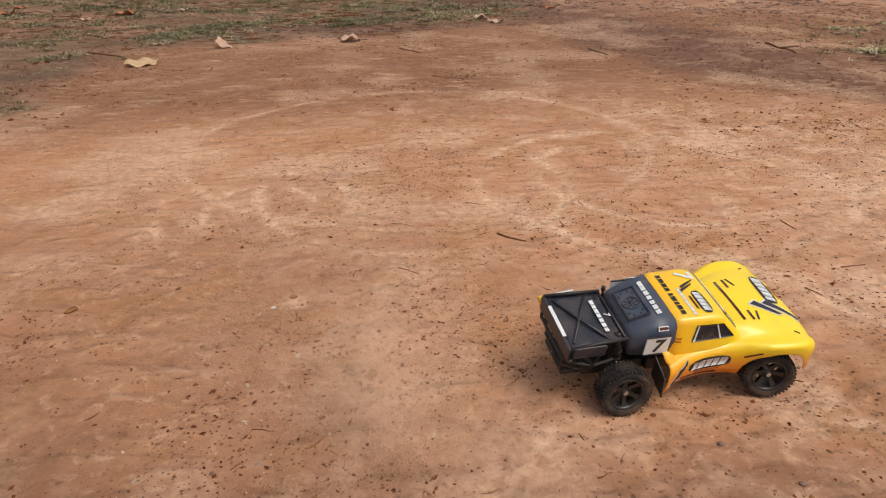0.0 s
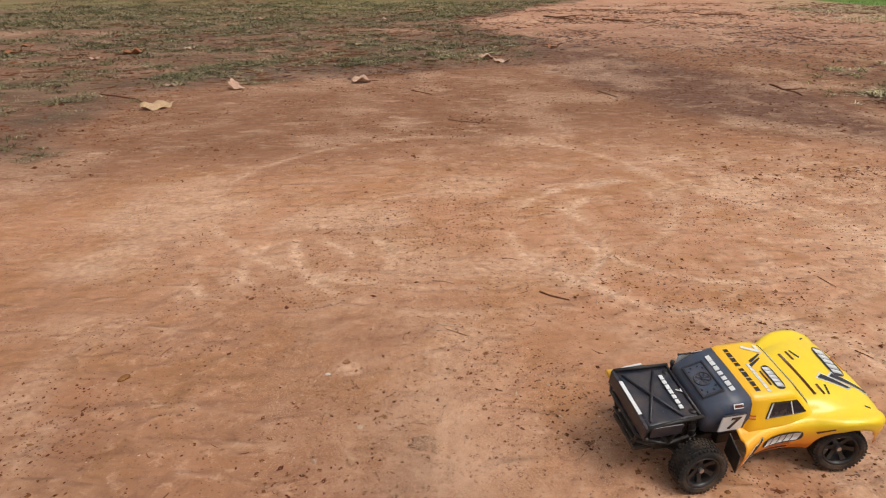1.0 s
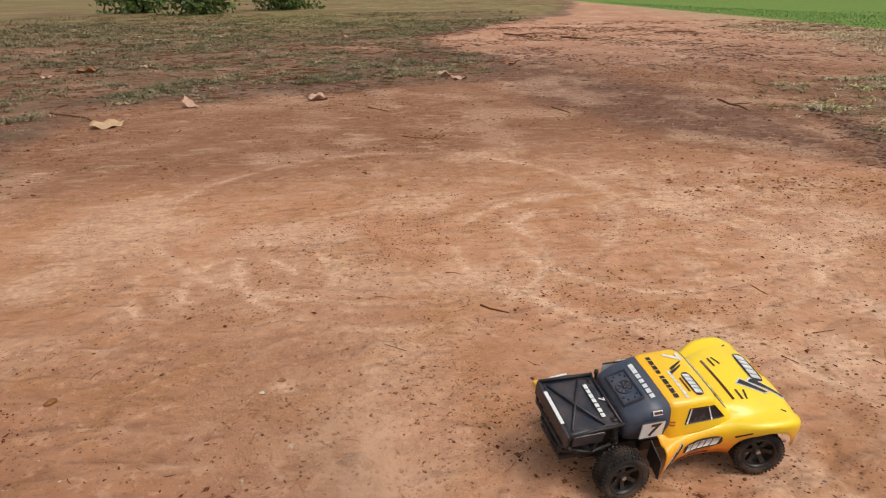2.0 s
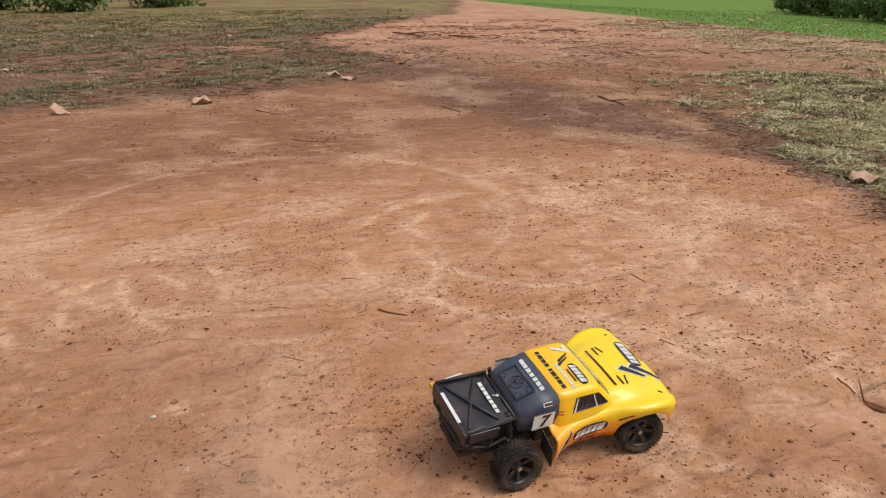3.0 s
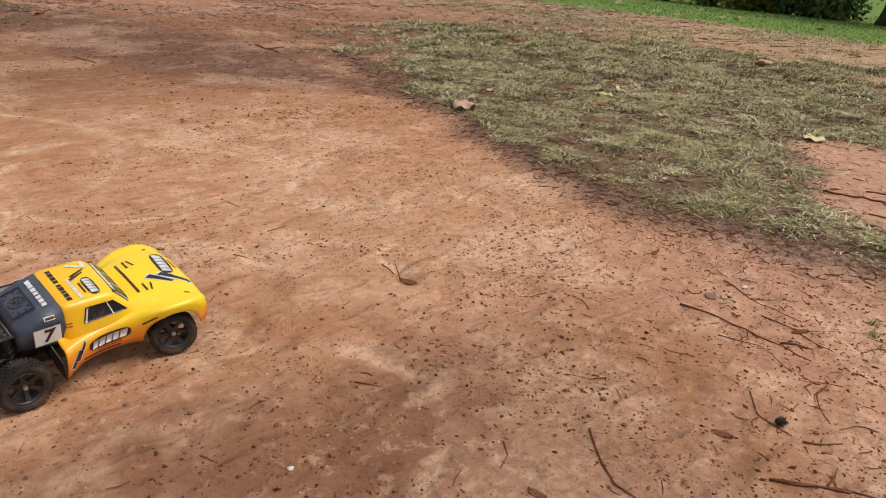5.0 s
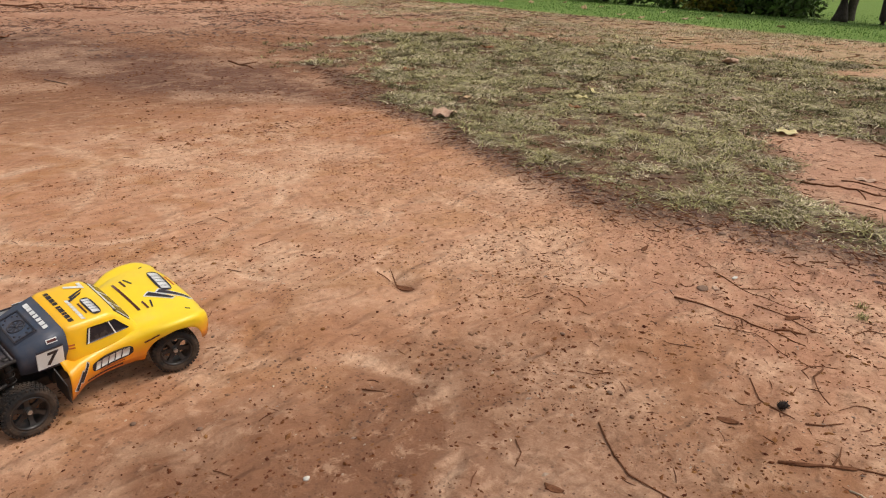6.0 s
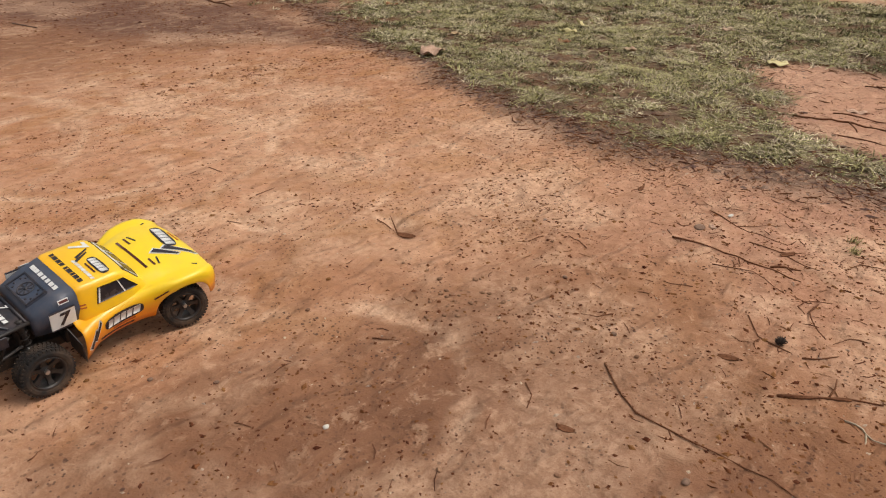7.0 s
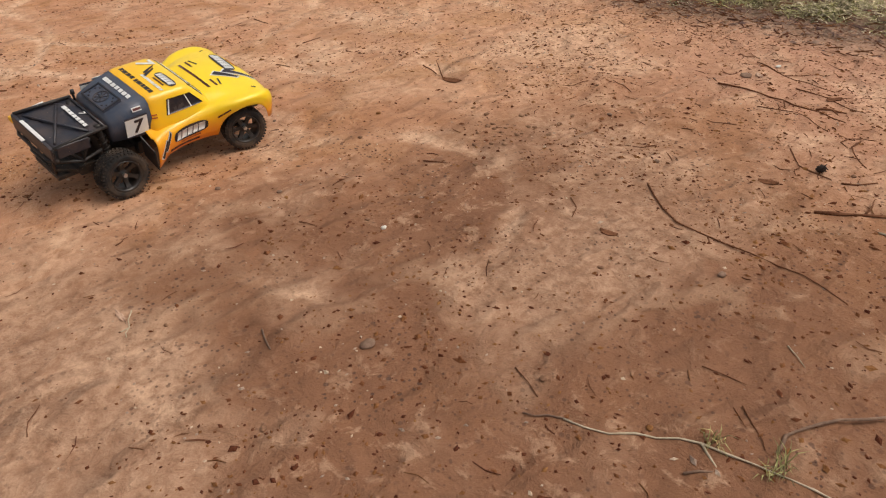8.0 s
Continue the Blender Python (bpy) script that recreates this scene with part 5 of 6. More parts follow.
bv, bf = body_shell()
body = shell(link_mesh("body", bv, bf, PAINT, truck, "glossy shell fading from yellow hood to orange flanks", smooth=True), 0.0014)
cv, cf = cab_shell()
cab = link_mesh("cab", cv, cf, PAINT, truck, "rounded yellow cab with flat roof", smooth=True)
TREES = {"body": BVHTree.FromPolygons([Vector(v) for v in bv], bf), "cab": BVHTree.FromPolygons([Vector(v) for v in cv], cf)}
AXES = {"top": Vector((0, 0, -1)), "front": Vector((-1, 0, 0)), "left": Vector((0, -1, 0)), "right": Vector((0, 1, 0))}


def onto(shape, side, a, b, lift):
    """A place on the shell: seen from above a, b are x, y; from the front y, z; from a side x, z."""
    d = AXES[side]
    start = {"top": Vector((a, b, 0.4)), "front": Vector((0.5, a, b)), "left": Vector((a, 0.4, b)), "right": Vector((a, -0.4, b))}[side]
    hit, normal, _, _ = TREES[shape].ray_cast(start, d)
    if hit is None:
        hit, normal, _, _ = TREES[shape].find_nearest(start + d * 0.28)
    if normal.dot(d) > 0:
        normal = -normal
    return hit + normal * lift


def sheet(name, shape, side, corners, mat, parent, lift=0.0012, nu=8, nv=5, label=""):
    """A thin film laid on the shell: four corners in order, filled as a grid, with its own thickness."""
    (ax, ay), (bx, by), (cx, cy), (dx, dy) = corners
    verts, faces = [], []
    for layer in (lift, lift - 0.0009):
        for j in range(nv + 1):
            for i in range(nu + 1):
                u, v = i / nu, j / nv
                x = (ax * (1 - u) + bx * u) * (1 - v) + (dx * (1 - u) + cx * u) * v
                y = (ay * (1 - u) + by * u) * (1 - v) + (dy * (1 - u) + cy * u) * v
                verts.append(onto(shape, side, x, y, layer))
    m = (nu + 1) * (nv + 1)
    for j in range(nv):
        for i in range(nu):
            a = j * (nu + 1) + i
            faces += [(a, a + 1, a + nu + 2, a + nu + 1), (m + a, m + a + nu + 1, m + a + nu + 2, m + a + 1)]
    rim = [i for i in range(nu + 1)] + [j * (nu + 1) + nu for j in range(1, nv + 1)] + [nv * (nu + 1) + i for i in range(nu - 1, -1, -1)] + [j * (nu + 1) for j in range(nv - 1, 0, -1)]
    faces += [(a, b, m + b, m + a) for a, b in zip(rim, rim[1:] + rim[:1])]
    return link_mesh(name, verts, faces, mat, parent, label, smooth=True)


def badge(shape, side, cx, cy, length, height, turn, parent, mats, lift=0.0012):
    """A dark lozenge badge with slanted white strokes in place of its lettering."""
    ca, sa = math.cos(turn), math.sin(turn)

    def film(name, l, h, mat, up, label=""):
        verts, faces = [], []
        seg = 32
        for r in (0.0, 0.5, 1.0):
            for k in range(seg):
                w = 2 * math.pi * k / seg
                c, s = math.cos(w), math.sin(w)
                x, y = 0.5 * l * math.copysign(abs(c) ** 0.6, c) * r, 0.5 * h * math.copysign(abs(s) ** 0.6, s) * r
                verts.append(onto(shape, side, cx + x * ca - y * sa, cy + x * sa + y * ca, up))
        for i in (0, 1):
            for k in range(seg):
                j = (k + 1) % seg
                faces.append((i * seg + k, i * seg + j, (i + 1) * seg + j, (i + 1) * seg + k))
        return link_mesh(name, verts, faces, mat, parent, label, smooth=True)

    film("badge", length, height, mats[1], lift)
    widths = (0.12, 0.15, 0.13, 0.13, 0.17)
    at = -0.41
    for w in widths:      # blank strokes in place of lettering
        off, lx, ly, lean = (at + w / 2) * length, 0.5 * w * length, height * 0.31, height * 0.08
        pts = [(off - lx - lean, -ly), (off + lx - lean, -ly), (off + lx + lean, ly), (off - lx + lean, ly)]
        sheet("badge_stroke", shape, side, [(cx + x * ca - y * sa, cy + x * sa + y * ca) for x, y in pts], mats[2], parent, lift + 0.0007, 2, 2)
        at += w + 0.03


def bar(name, shape, side, cx, cy, length, height, turn, mat, parent, slant=0.0, lift=0.0012, label="", taper=1.0):
    ca, sa = math.cos(turn), math.sin(turn)
    pts = [(-length / 2, -height / 2), (length / 2, -height / 2 * taper), (length / 2 + slant, height / 2 * taper), (-length / 2 + slant, height / 2)]
    return sheet(name, shape, side, [(cx + x * ca - y * sa, cy + x * sa + y * ca) for x, y in pts], mat, parent, lift, 10, 3, label)


def slash(shape, side, cx, cy, length, height, turn, parent, white=True):
    if white:
        bar("slash_edge", shape, side, cx, cy, length * 1.12, height * 1.45, turn, WHITE, parent, height * 0.3, 0.0010, taper=0.5)
    bar("slash", shape, side, cx, cy, length, height, turn, INK, parent, height * 0.3, 0.0016, taper=0.45)


def numeral(text, size, m, mat, parent, name="race_number", depth=0.0005):
    """A figure in the built-in font as a thin mesh."""
    curve = bpy.data.curves.new(name, "FONT")
    curve.body, curve.size, curve.extrude, curve.align_x, curve.align_y = text, size, depth, "CENTER", "CENTER"
    curve.offset, curve.shear = size * 0.025, 0.15
    ob = new("figure_source", curve)
    me = bpy.data.meshes.new_from_object(ob.evaluated_get(bpy.context.evaluated_depsgraph_get()))
    me.name = name
    me.materials.clear()
    me.materials.append(mat)
    bpy.data.objects.remove(ob)
    out = new(name, me)
    out.parent = parent
    out.matrix_basis = m
    return out


# windows with their white frame lines
wind = sheet("windscreen", "cab", "front", [(-0.082, 0.152), (0.082, 0.152), (0.070, 0.1825), (-0.070, 0.1825)], GLASS, truck, 0.0012, 14, 8, "dark tinted windscreen film")
sheet("sun_strip", "cab", "front", [(-0.060, 0.1770), (0.060, 0.1770), (0.058, 0.1820), (-0.058, 0.1820)], WHITE, wind, 0.0022, 10, 2)
for y0, y1 in ((-0.028, -0.025), (0.028, 0.025), (-0.078, -0.067), (0.078, 0.067)):
    sheet("frame_line", "cab", "front", [(y0 - 0.0012, 0.153), (y0 + 0.0012, 0.153), (y1 + 0.0012, 0.177), (y1 - 0.0012, 0.177)], WHITE, wind, 0.0020, 2, 8)
bar("cowl_vent", "body", "top", 0.108, 0.0, 0.006, 0.125, 0, MAROON, truck, label="dark slotted cowl vent")
for side, s in (("left", 1), ("right", -1)):
    pane = sheet("side_window", "cab", side, [(-0.034, 0.141), (0.064, 0.143), (0.036, 0.1735), (-0.024, 0.1755)], GLASS, truck, 0.0014, 10, 6, "dark tinted side window film")
    sheet("frame_line", "cab", side, [(-0.031, 0.142), (-0.027, 0.142), (-0.0185, 0.174), (-0.0215, 0.174)], WHITE, pane, 0.0022, 2, 6)
    sheet("frame_line", "cab", side, [(0.030, 0.143), (0.033, 0.143), (0.023, 0.173), (0.0205, 0.173)], WHITE, pane, 0.0022, 2, 6)
    badge("body", side, 0.012, 0.091, 0.096, 0.032, 0.06, truck, (WHITE, INK, WHITE))
    bar("blank_line", "body", side, 0.012, 0.070, 0.055, 0.004, 0.05, BRICK, truck)
    bar("blank_line", "body", side, -0.006, 0.060, 0.085, 0.005, 0, MAROON, truck, label="scuffed dark red line along the sill")
    slash("body", side, -0.055, 0.088, 0.042, 0.009, 1.05, truck)
    slash("body", side, -0.069, 0.076, 0.042, 0.009, 1.05, truck)
    bar("blank_line", "body", side, 0.100, 0.112, 0.035, 0.004, 0.5, MAROON, truck)
    bar("small_mark", "cab", side, -0.062, 0.150, 0.012, 0.003, 0, BRICK, truck)
    bar("small_mark", "cab", side, -0.062, 0.143, 0.012, 0.003, 0, BRICK, truck)

# roof and hood films
def blank_word(shape, side, cx, cy, length, height, turn, mat, parent, letters, slant=0.0, lift=0.0014):
    """A row of plain strokes of uneven width in place of lettering that is not reproduced."""
    widths = [1.0 + 0.35 * math.sin(2.7 * k + letters) for k in range(letters)]
    unit = length / (sum(widths) + 0.28 * (letters - 1))
    at = -length / 2
    for w in widths:
        mid = at + 0.5 * w * unit
        bar("blank_stroke", shape, side, cx + mid * math.cos(turn), cy + mid * math.sin(turn), w * unit, height, turn, mat, parent, slant, lift)
        at += (w + 0.28) * unit


numeral("7", 0.050, pose(0.010, 0.054, 0.1925, 0, 0, -90), WHITE, truck)
slash("cab", "top", 0.004, 0.024, 0.040, 0.007, 0.5, truck, False)
slash("cab", "top", -0.003, 0.012, 0.040, 0.007, 0.5, truck, False)
badge("cab", "top", 0.010, -0.034, 0.068, 0.024, -math.pi / 2, truck, (WHITE, INK, WHITE))
bar("blank_line", "cab", "top", -0.008, -0.034, 0.040, 0.004, -math.pi / 2, MAROON, truck)
blank_word("cab", "top", -0.022, -0.028, 0.080, 0.0075, -math.pi / 2, WHITE, truck, 7, 0.003)
blank_word("cab", "top", -0.045, 0.034, 0.052, 0.010, -math.pi / 2, INK, truck, 4)
blank_word("cab", "top", -0.045, -0.032, 0.064, 0.010, -math.pi / 2, INK, truck, 5)
badge("body", "top", 0.208, 0.024, 0.098, 0.034, math.pi / 2 - 0.1, truck, (WHITE, INK, WHITE))
bar("blank_line", "body", "top", 0.232, 0.018, 0.045, 0.004, math.pi / 2, BRICK, truck)
slash("body", "top", 0.206, -0.042, 0.074, 0.015, -0.75, truck)
slash("body", "top", 0.172, -0.036, 0.060, 0.016, -0.75, truck)
for s in (1, -1):
    bar("hood_slot", "body", "top", 0.128, s * 0.052, 0.005, 0.028, 0, MAROON, truck)
    bar("hood_slot", "body", "top", 0.142, s * 0.055, 0.004, 0.026, 0.3 * s, INK, truck)
    bar("fender_mark", "body", "top", 0.205, s * 0.108, 0.012, 0.003, 0.5 * s, INK, truck)


# nose: grille, headlights, bumper
def box(name, x0, x1, y0, y1, z0, z1, mat, parent, label="", bevel=0.0015, turn=None):
    verts = [(x, y, z) for x in (x0, x1) for y in (y0, y1) for z in (z0, z1)]
    if turn is not None:
        verts = [tuple(turn @ Vector(v)) for v in verts]
    faces = [(0, 1, 3, 2), (4, 6, 7, 5), (0, 4, 5, 1), (2, 3, 7, 6), (0, 2, 6, 4), (1, 5, 7, 3)]
    return rounded(link_mesh(name, verts, faces, mat, parent, label), bevel)


def pipe(name, points, r, mat, parent, label="", sides=8):
    v, f = tube_data(points, r, sides)
    return link_mesh(name, v, f, mat, parent, label, smooth=True)


grille = box("grille", 0.246, 0.2590, -0.062, 0.062, 0.070, 0.098, BLACK, truck, "black slatted nose grille")
for k in range(4):
    box("grille_slat", 0.2575, 0.2615, -0.056, 0.056, 0.0720 + 0.0065 * k, 0.0750 + 0.0065 * k, SLATE, grille, bevel=0.0005)
for s in (1, -1):
    light = sheet("headlight", "body", "front", [(s * 0.066, 0.082), (s * 0.112, 0.082), (s * 0.114, 0.102), (s * 0.070, 0.096)], LENS, truck, 0.0016, 8, 4, "dark red and white headlight film")
    for a, b, r in ((0.078, 0.0890, 0.0050), (0.091, 0.0905, 0.0055), (0.104, 0.092, 0.0045)):
        sheet("lamp_spot", "body", "front", [(s * (a - r), b - r), (s * (a + r), b - r), (s * (a + r), b + r * 0.8), (s * (a - r), b + r * 0.8)], WHITE, light, 0.0026, 3, 3)
bumper = box("front_bumper", 0.222, 0.259, -0.055, 0.055, 0.038, 0.050, BLACK, truck, "black plastic skid bumper")
pipe("bumper_bar", [(0.241, -0.072, 0.060), (0.265, -0.062, 0.062), (0.270, -0.03, 0.062), (0.270, 0.03, 0.062), (0.265, 0.062, 0.062), (0.241, 0.072, 0.060)], 0.0035, BLACK, bumper)
pipe("bumper_bar", [(0.248, -0.040, 0.044), (0.269, -0.034, 0.052), (0.272, -0.030, 0.066), (0.266, 0.0, 0.078), (0.272, 0.030, 0.066), (0.269, 0.034, 0.052), (0.248, 0.040, 0.044)], 0.003, BLACK, bumper)

# chassis and suspension
chassis = box("chassis", -0.235, 0.235, -0.050, 0.050, 0.030, 0.058, BLACK, truck, "dusty black chassis tray", 0.004)
box("battery_cover", -0.10, 0.08, -0.066, 0.066, 0.040, 0.075, BLACK, chassis, bevel=0.004)
for ax in (0.160, -0.175):
    box("gearbox", ax - 0.032, ax + 0.032, -0.026, 0.026, 0.045, 0.092, BLACK, chassis, bevel=0.005)
    box("shock_tower", ax - 0.010, ax - 0.004, -0.058, 0.058, 0.075, 0.118, BLACK, chassis, bevel=0.003)
    for s in (1, -1):
        arm = [(ax + 0.030, s * 0.032, 0.044), (ax - 0.030, s * 0.032, 0.044), (ax - 0.010, s * 0.100, 0.050), (ax + 0.010, s * 0.100, 0.050)]
        v = [(x, y, z) for x, y, z in arm] + [(x, y, z + 0.008) for x, y, z in arm]
        rounded(link_mesh("suspension_arm", v, [(0, 1, 2, 3), (4, 7, 6, 5), (0, 4, 5, 1), (1, 5, 6, 2), (2, 6, 7, 3), (3, 7, 4, 0)], BLACK, truck), 0.0015)
        pipe("drive_shaft", [(ax, s * 0.02, 0.058), (ax, s * 0.104, 0.055)], 0.004, SILVER, truck)


def shock(x0, y0, z0, x1, y1, z1):
    a, b = Vector((x0, y0, z0)), Vector((x1, y1, z1))
    d = (b - a).normalized()
    ob = pipe("shock_absorber", [a, a.lerp(b, 0.08), a.lerp(b, 0.55)], 0.0058, BLACK, truck, "black oil shock with coil spring", 10)
    pipe("piston_rod", [a.lerp(b, 0.5), b], 0.002, SILVER, ob)
    u = d.cross(Vector((1, 0, 0))).normalized()
    w = d.cross(u)
    line = []
    for k in range(91):
        t = k / 90
        ang = 2 * math.pi * 6.5 * t
        line.append(a.lerp(b, 0.12 + 0.80 * t) + 0.0088 * (math.cos(ang) * u + math.sin(ang) * w))
    pipe("coil_spring", line, 0.0012, BLACK, ob, sides=5)
    pipe("shock_cap", [a - 0.003 * d, a + 0.005 * d], 0.0085, BLACK, ob)


for s in (1, -1):
    shock(-0.178, s * 0.056, 0.148, -0.180, s * 0.092, 0.050)
    shock(0.160, s * 0.050, 0.112, 0.168, s * 0.086, 0.060)

# slate cover that slopes down behind the cab
prof = [(-0.068, 0.1870, 0.079), (-0.110, 0.1770, 0.075), (-0.152, 0.1635, 0.066), (-0.160, 0.152, 0.062), (-0.158, 0.112, 0.058)]
verts, faces = [], []
for x, z, hw in prof:
    low = 0.108
    verts += [(x, hw + 0.012, low), (x, hw + 0.010, 0.5 * (z + low)), (x, hw + 0.004, z - 0.010), (x, hw - 0.006, z - 0.001), (x, hw * 0.5, z), (x, 0, z + 0.0005),
              (x, -hw * 0.5, z), (x, -hw + 0.006, z - 0.001), (x, -hw - 0.004, z - 0.010), (x, -hw - 0.010, 0.5 * (z + low)), (x, -hw - 0.012, low)]
for i in range(len(prof) - 1):
    for k in range(10):
        a = i * 11 + k
        faces.append((a, a + 1, a + 12, a + 11))
cover = shell(link_mesh("rear_cover", verts, faces, SLATE, truck, "slate-blue sloping cover behind the cab", smooth=True), 0.0015)
slope = math.atan2(0.0135, 0.042)


def on_cover(x, y, lift=0.0):
    """A pose on the sloping cover, its x up the slope."""
    z = 0.177 + (x + 0.110) * 0.32 + lift * math.cos(slope)
    return pose(x - lift * math.sin(slope), y, z) @ pose(0, 0, 0, 0, -math.degrees(slope), 0)


for k, w in enumerate((0.016, 0.011, 0.012, 0.010, 0.010, 0.012, 0.011)):
    y = 0.046 - 0.0148 * k
    box("blank_stroke", -0.005, 0.005, y - w / 2, y + w / 2, 0.0, 0.0012, WHITE, cover, "", 0.0004, on_cover(-0.090, 0, 0.0016))
rad = box("radiator", -0.024, 0.024, -0.044, 0.044, -0.004, 0.0055, SLATE, cover, "slate moulded radiator panel with fan", 0.0015, on_cover(-0.129, 0, 0.001))
for a, b, c, d in ((-0.024, -0.020, -0.044, 0.044), (0.020, 0.024, -0.044, 0.044), (-0.020, 0.020, -0.044, -0.040), (-0.020, 0.020, 0.040, 0.044)):
    box("radiator_rim", a, b, c, d, 0.005, 0.008, NAVY, rad, "", 0.0006, on_cover(-0.129, 0, 0.001))
fan = on_cover(-0.129, 0, 0.0068)
ringpts = [fan @ Vector((0.017 * math.cos(k * math.pi / 16), 0.017 * math.sin(k * math.pi / 16), 0)) for k in range(33)]
pipe("fan_ring", ringpts, 0.0016, NAVY, rad, sides=6)
for k in range(8):
    w = k * math.pi / 4
    tips = [(0.003, -0.35), (0.016, -0.12), (0.016, 0.22), (0.003, 0.35)]
    bv4 = [fan @ Vector((r * math.cos(w + a), r * math.sin(w + a), 0.0008 * (1 if a < 0 else -0.4))) for r, a in tips]
    bv4 += [fan @ Vector((r * math.cos(w + a), r * math.sin(w + a), -0.0015)) for r, a in tips]
    link_mesh("fan_blade", bv4, [(0, 1, 2, 3), (4, 7, 6, 5), (0, 4, 5, 1), (1, 5, 6, 2), (2, 6, 7, 3), (3, 7, 4, 0)], NAVY, rad)
pipe("fan_hub", [fan @ Vector((0, 0, -0.001)), fan @ Vector((0, 0, 0.002))], 0.0042, NAVY, rad, sides=12)
# black discs on the closed panel paint the dark inside of its holes
for a in (-0.015, 0.015):
    for s in (1, -1):
        for off in (0.026, 0.034):
            pipe("radiator_hole", [fan @ Vector((a * (0.5 if off > 0.03 else 1), s * off, -0.001)), fan @ Vector((a * (0.5 if off > 0.03 else 1), s * off, 0.0006))], 0.0024, INK, rad, sides=8)

# number plates on the flanks of the cover
for s in (1, -1):
    m = pose(-0.106, -0.0910, 0.138, 90, 0, 0) if s < 0 else pose(-0.106, 0.0910, 0.138, 90, 0, 180)
    plate = box("number_panel", -0.027, 0.027, -0.023, 0.023, -0.002, 0.0008, WHITE, truck, "white side panel with a black figure", 0.003, m)
    numeral("7", 0.044, m @ pose(0, -0.001, 0.0016), INK, plate)
    for k in (1, -1):
        box("panel_edge", -0.027, 0.027, k * 0.0235 - 0.0015, k * 0.0235 + 0.0015, -0.002, 0.0016, INK, plate, "", 0.0005, m)
    box("corner_badge", -0.011, 0.011, -0.005, 0.005, 0.0, 0.0012, WHITE, cover, "small white corner badge", 0.0004, pose(-0.096, s * 0.0805, 0.1735, -55 * s, 0, 0))
    box("corner_badge_core", -0.009, 0.009, -0.003, 0.003, 0.001, 0.0018, MAROON, cover, "", 0.0003, pose(-0.096, s * 0.0805, 0.1735, -55 * s, 0, 0))
    # mud flap skirt between the body and the rear wheel
    flap = [(-0.092, s * 0.136, 0.032), (-0.096, s * 0.134, 0.085), (-0.104, s * 0.096, 0.112), (-0.102, s * 0.098, 0.060)]
    v = flap + [(x - 0.002, y, z) for x, y, z in flap]
    link_mesh("rear_flap", v, [(0, 1, 2, 3), (4, 7, 6, 5), (0, 4, 5, 1), (1, 5, 6, 2), (2, 6, 7, 3), (3, 7, 4, 0)], BLACK, truck)

# rear bed panel with crossed ribs, lip, rails and cage
BEDF, BEDR = (-0.166, 0.150), (-0.288, 0.146)


def bed_z(x):
    return BEDF[1] + (x - BEDF[0]) * (BEDR[1] - BEDF[1]) / (BEDR[0] - BEDF[0])


bm = bmesh.new()
grid = []
for i in range(13):
    x = BEDF[0] + (BEDR[0] - BEDF[0]) * i / 12
    row = []
    for k in range(15):
        y = (k / 7 - 1) * (0.074 + 0.006 * i / 12)
        z = bed_z(x) - 0.004 * math.exp(-((k - 7) / 5) ** 2) * math.sin(math.pi * i / 12) + 0.0012 * math.sin(2.1 * k + 1.3 * i)
        row.append(bm.verts.new((x, y, z)))
    grid.append(row)
for i in range(12):
    for k in range(14):
        bm.faces.new((grid[i][k], grid[i + 1][k], grid[i + 1][k + 1], grid[i][k + 1]))
bed = shell(part("rear_bed", bm, NAVY, truck, "creased dark navy bed panel", True), 0.002)
for s in (1, -1):
    pipe("bed_rib", [(-0.204, s * 0.066, bed_z(-0.204) + 0.002), (-0.241, 0, bed_z(-0.241) + 0.001), (-0.278, -s * 0.066, bed_z(-0.278) + 0.002)], 0.0028, NAVY, bed)
    pipe("bed_rail", [(-0.166, s * 0.075, 0.152), (-0.230, s * 0.078, 0.151), (-0.290, s * 0.082, 0.148)], 0.0040, BLACK, bed)
    box("bed_flange", -0.284, -0.214, s * 0.084 - 0.002, s * 0.084 + 0.002, 0.122, 0.150, NAVY, bed, "", 0.002)
    pipe("cage_tube", [(-0.290, s * 0.082, 0.148), (-0.292, s * 0.082, 0.114), (-0.235, s * 0.084, 0.096), (-0.190, s * 0.080, 0.104)], 0.0035, BLACK, truck)
    pipe("cage_tube", [(-0.236, s * 0.084, 0.097), (-0.212, s * 0.081, 0.144)], 0.003, BLACK, truck)
    pipe("cage_tube", [(-0.236, s * 0.084, 0.097), (-0.270, s * 0.082, 0.140)], 0.003, BLACK, truck)
pipe("bed_rib", [(-0.170, -0.07, 0.152), (-0.170, 0.07, 0.152)], 0.003, NAVY, bed)
for k, w in enumerate((0.013, 0.010, 0.012, 0.011, 0.010, 0.011, 0.010)):
    y = 0.042 - 0.014 * k
    box("blank_stroke", -0.202, -0.193, y - w / 2, y + w / 2, 0.1500, 0.1520, WHITE, bed, "", 0.0004)
numeral("7", 0.018, pose(-0.181, 0.0, 0.1530, 0, 0, -90), WHITE, bed)
lip = box("bed_lip", -0.296, -0.288, -0.082, 0.082, 0.116, 0.149, NAVY, bed, "dark rear lip with a white line", 0.002)
box("blank_line", -0.294, -0.286, -0.045, 0.048, 0.1490, 0.1505, WHITE, lip, "", 0.0004)
pipe("rear_bar", [(-0.286, -0.086, 0.118), (-0.298, -0.060, 0.110), (-0.298, 0.060, 0.110), (-0.286, 0.086, 0.118)], 0.004, BLACK, truck)
rear = box("rear_bumper", -0.285, -0.225, -0.050, 0.050, 0.040, 0.052, BLACK, truck, "black plastic rear bumper", 0.003)
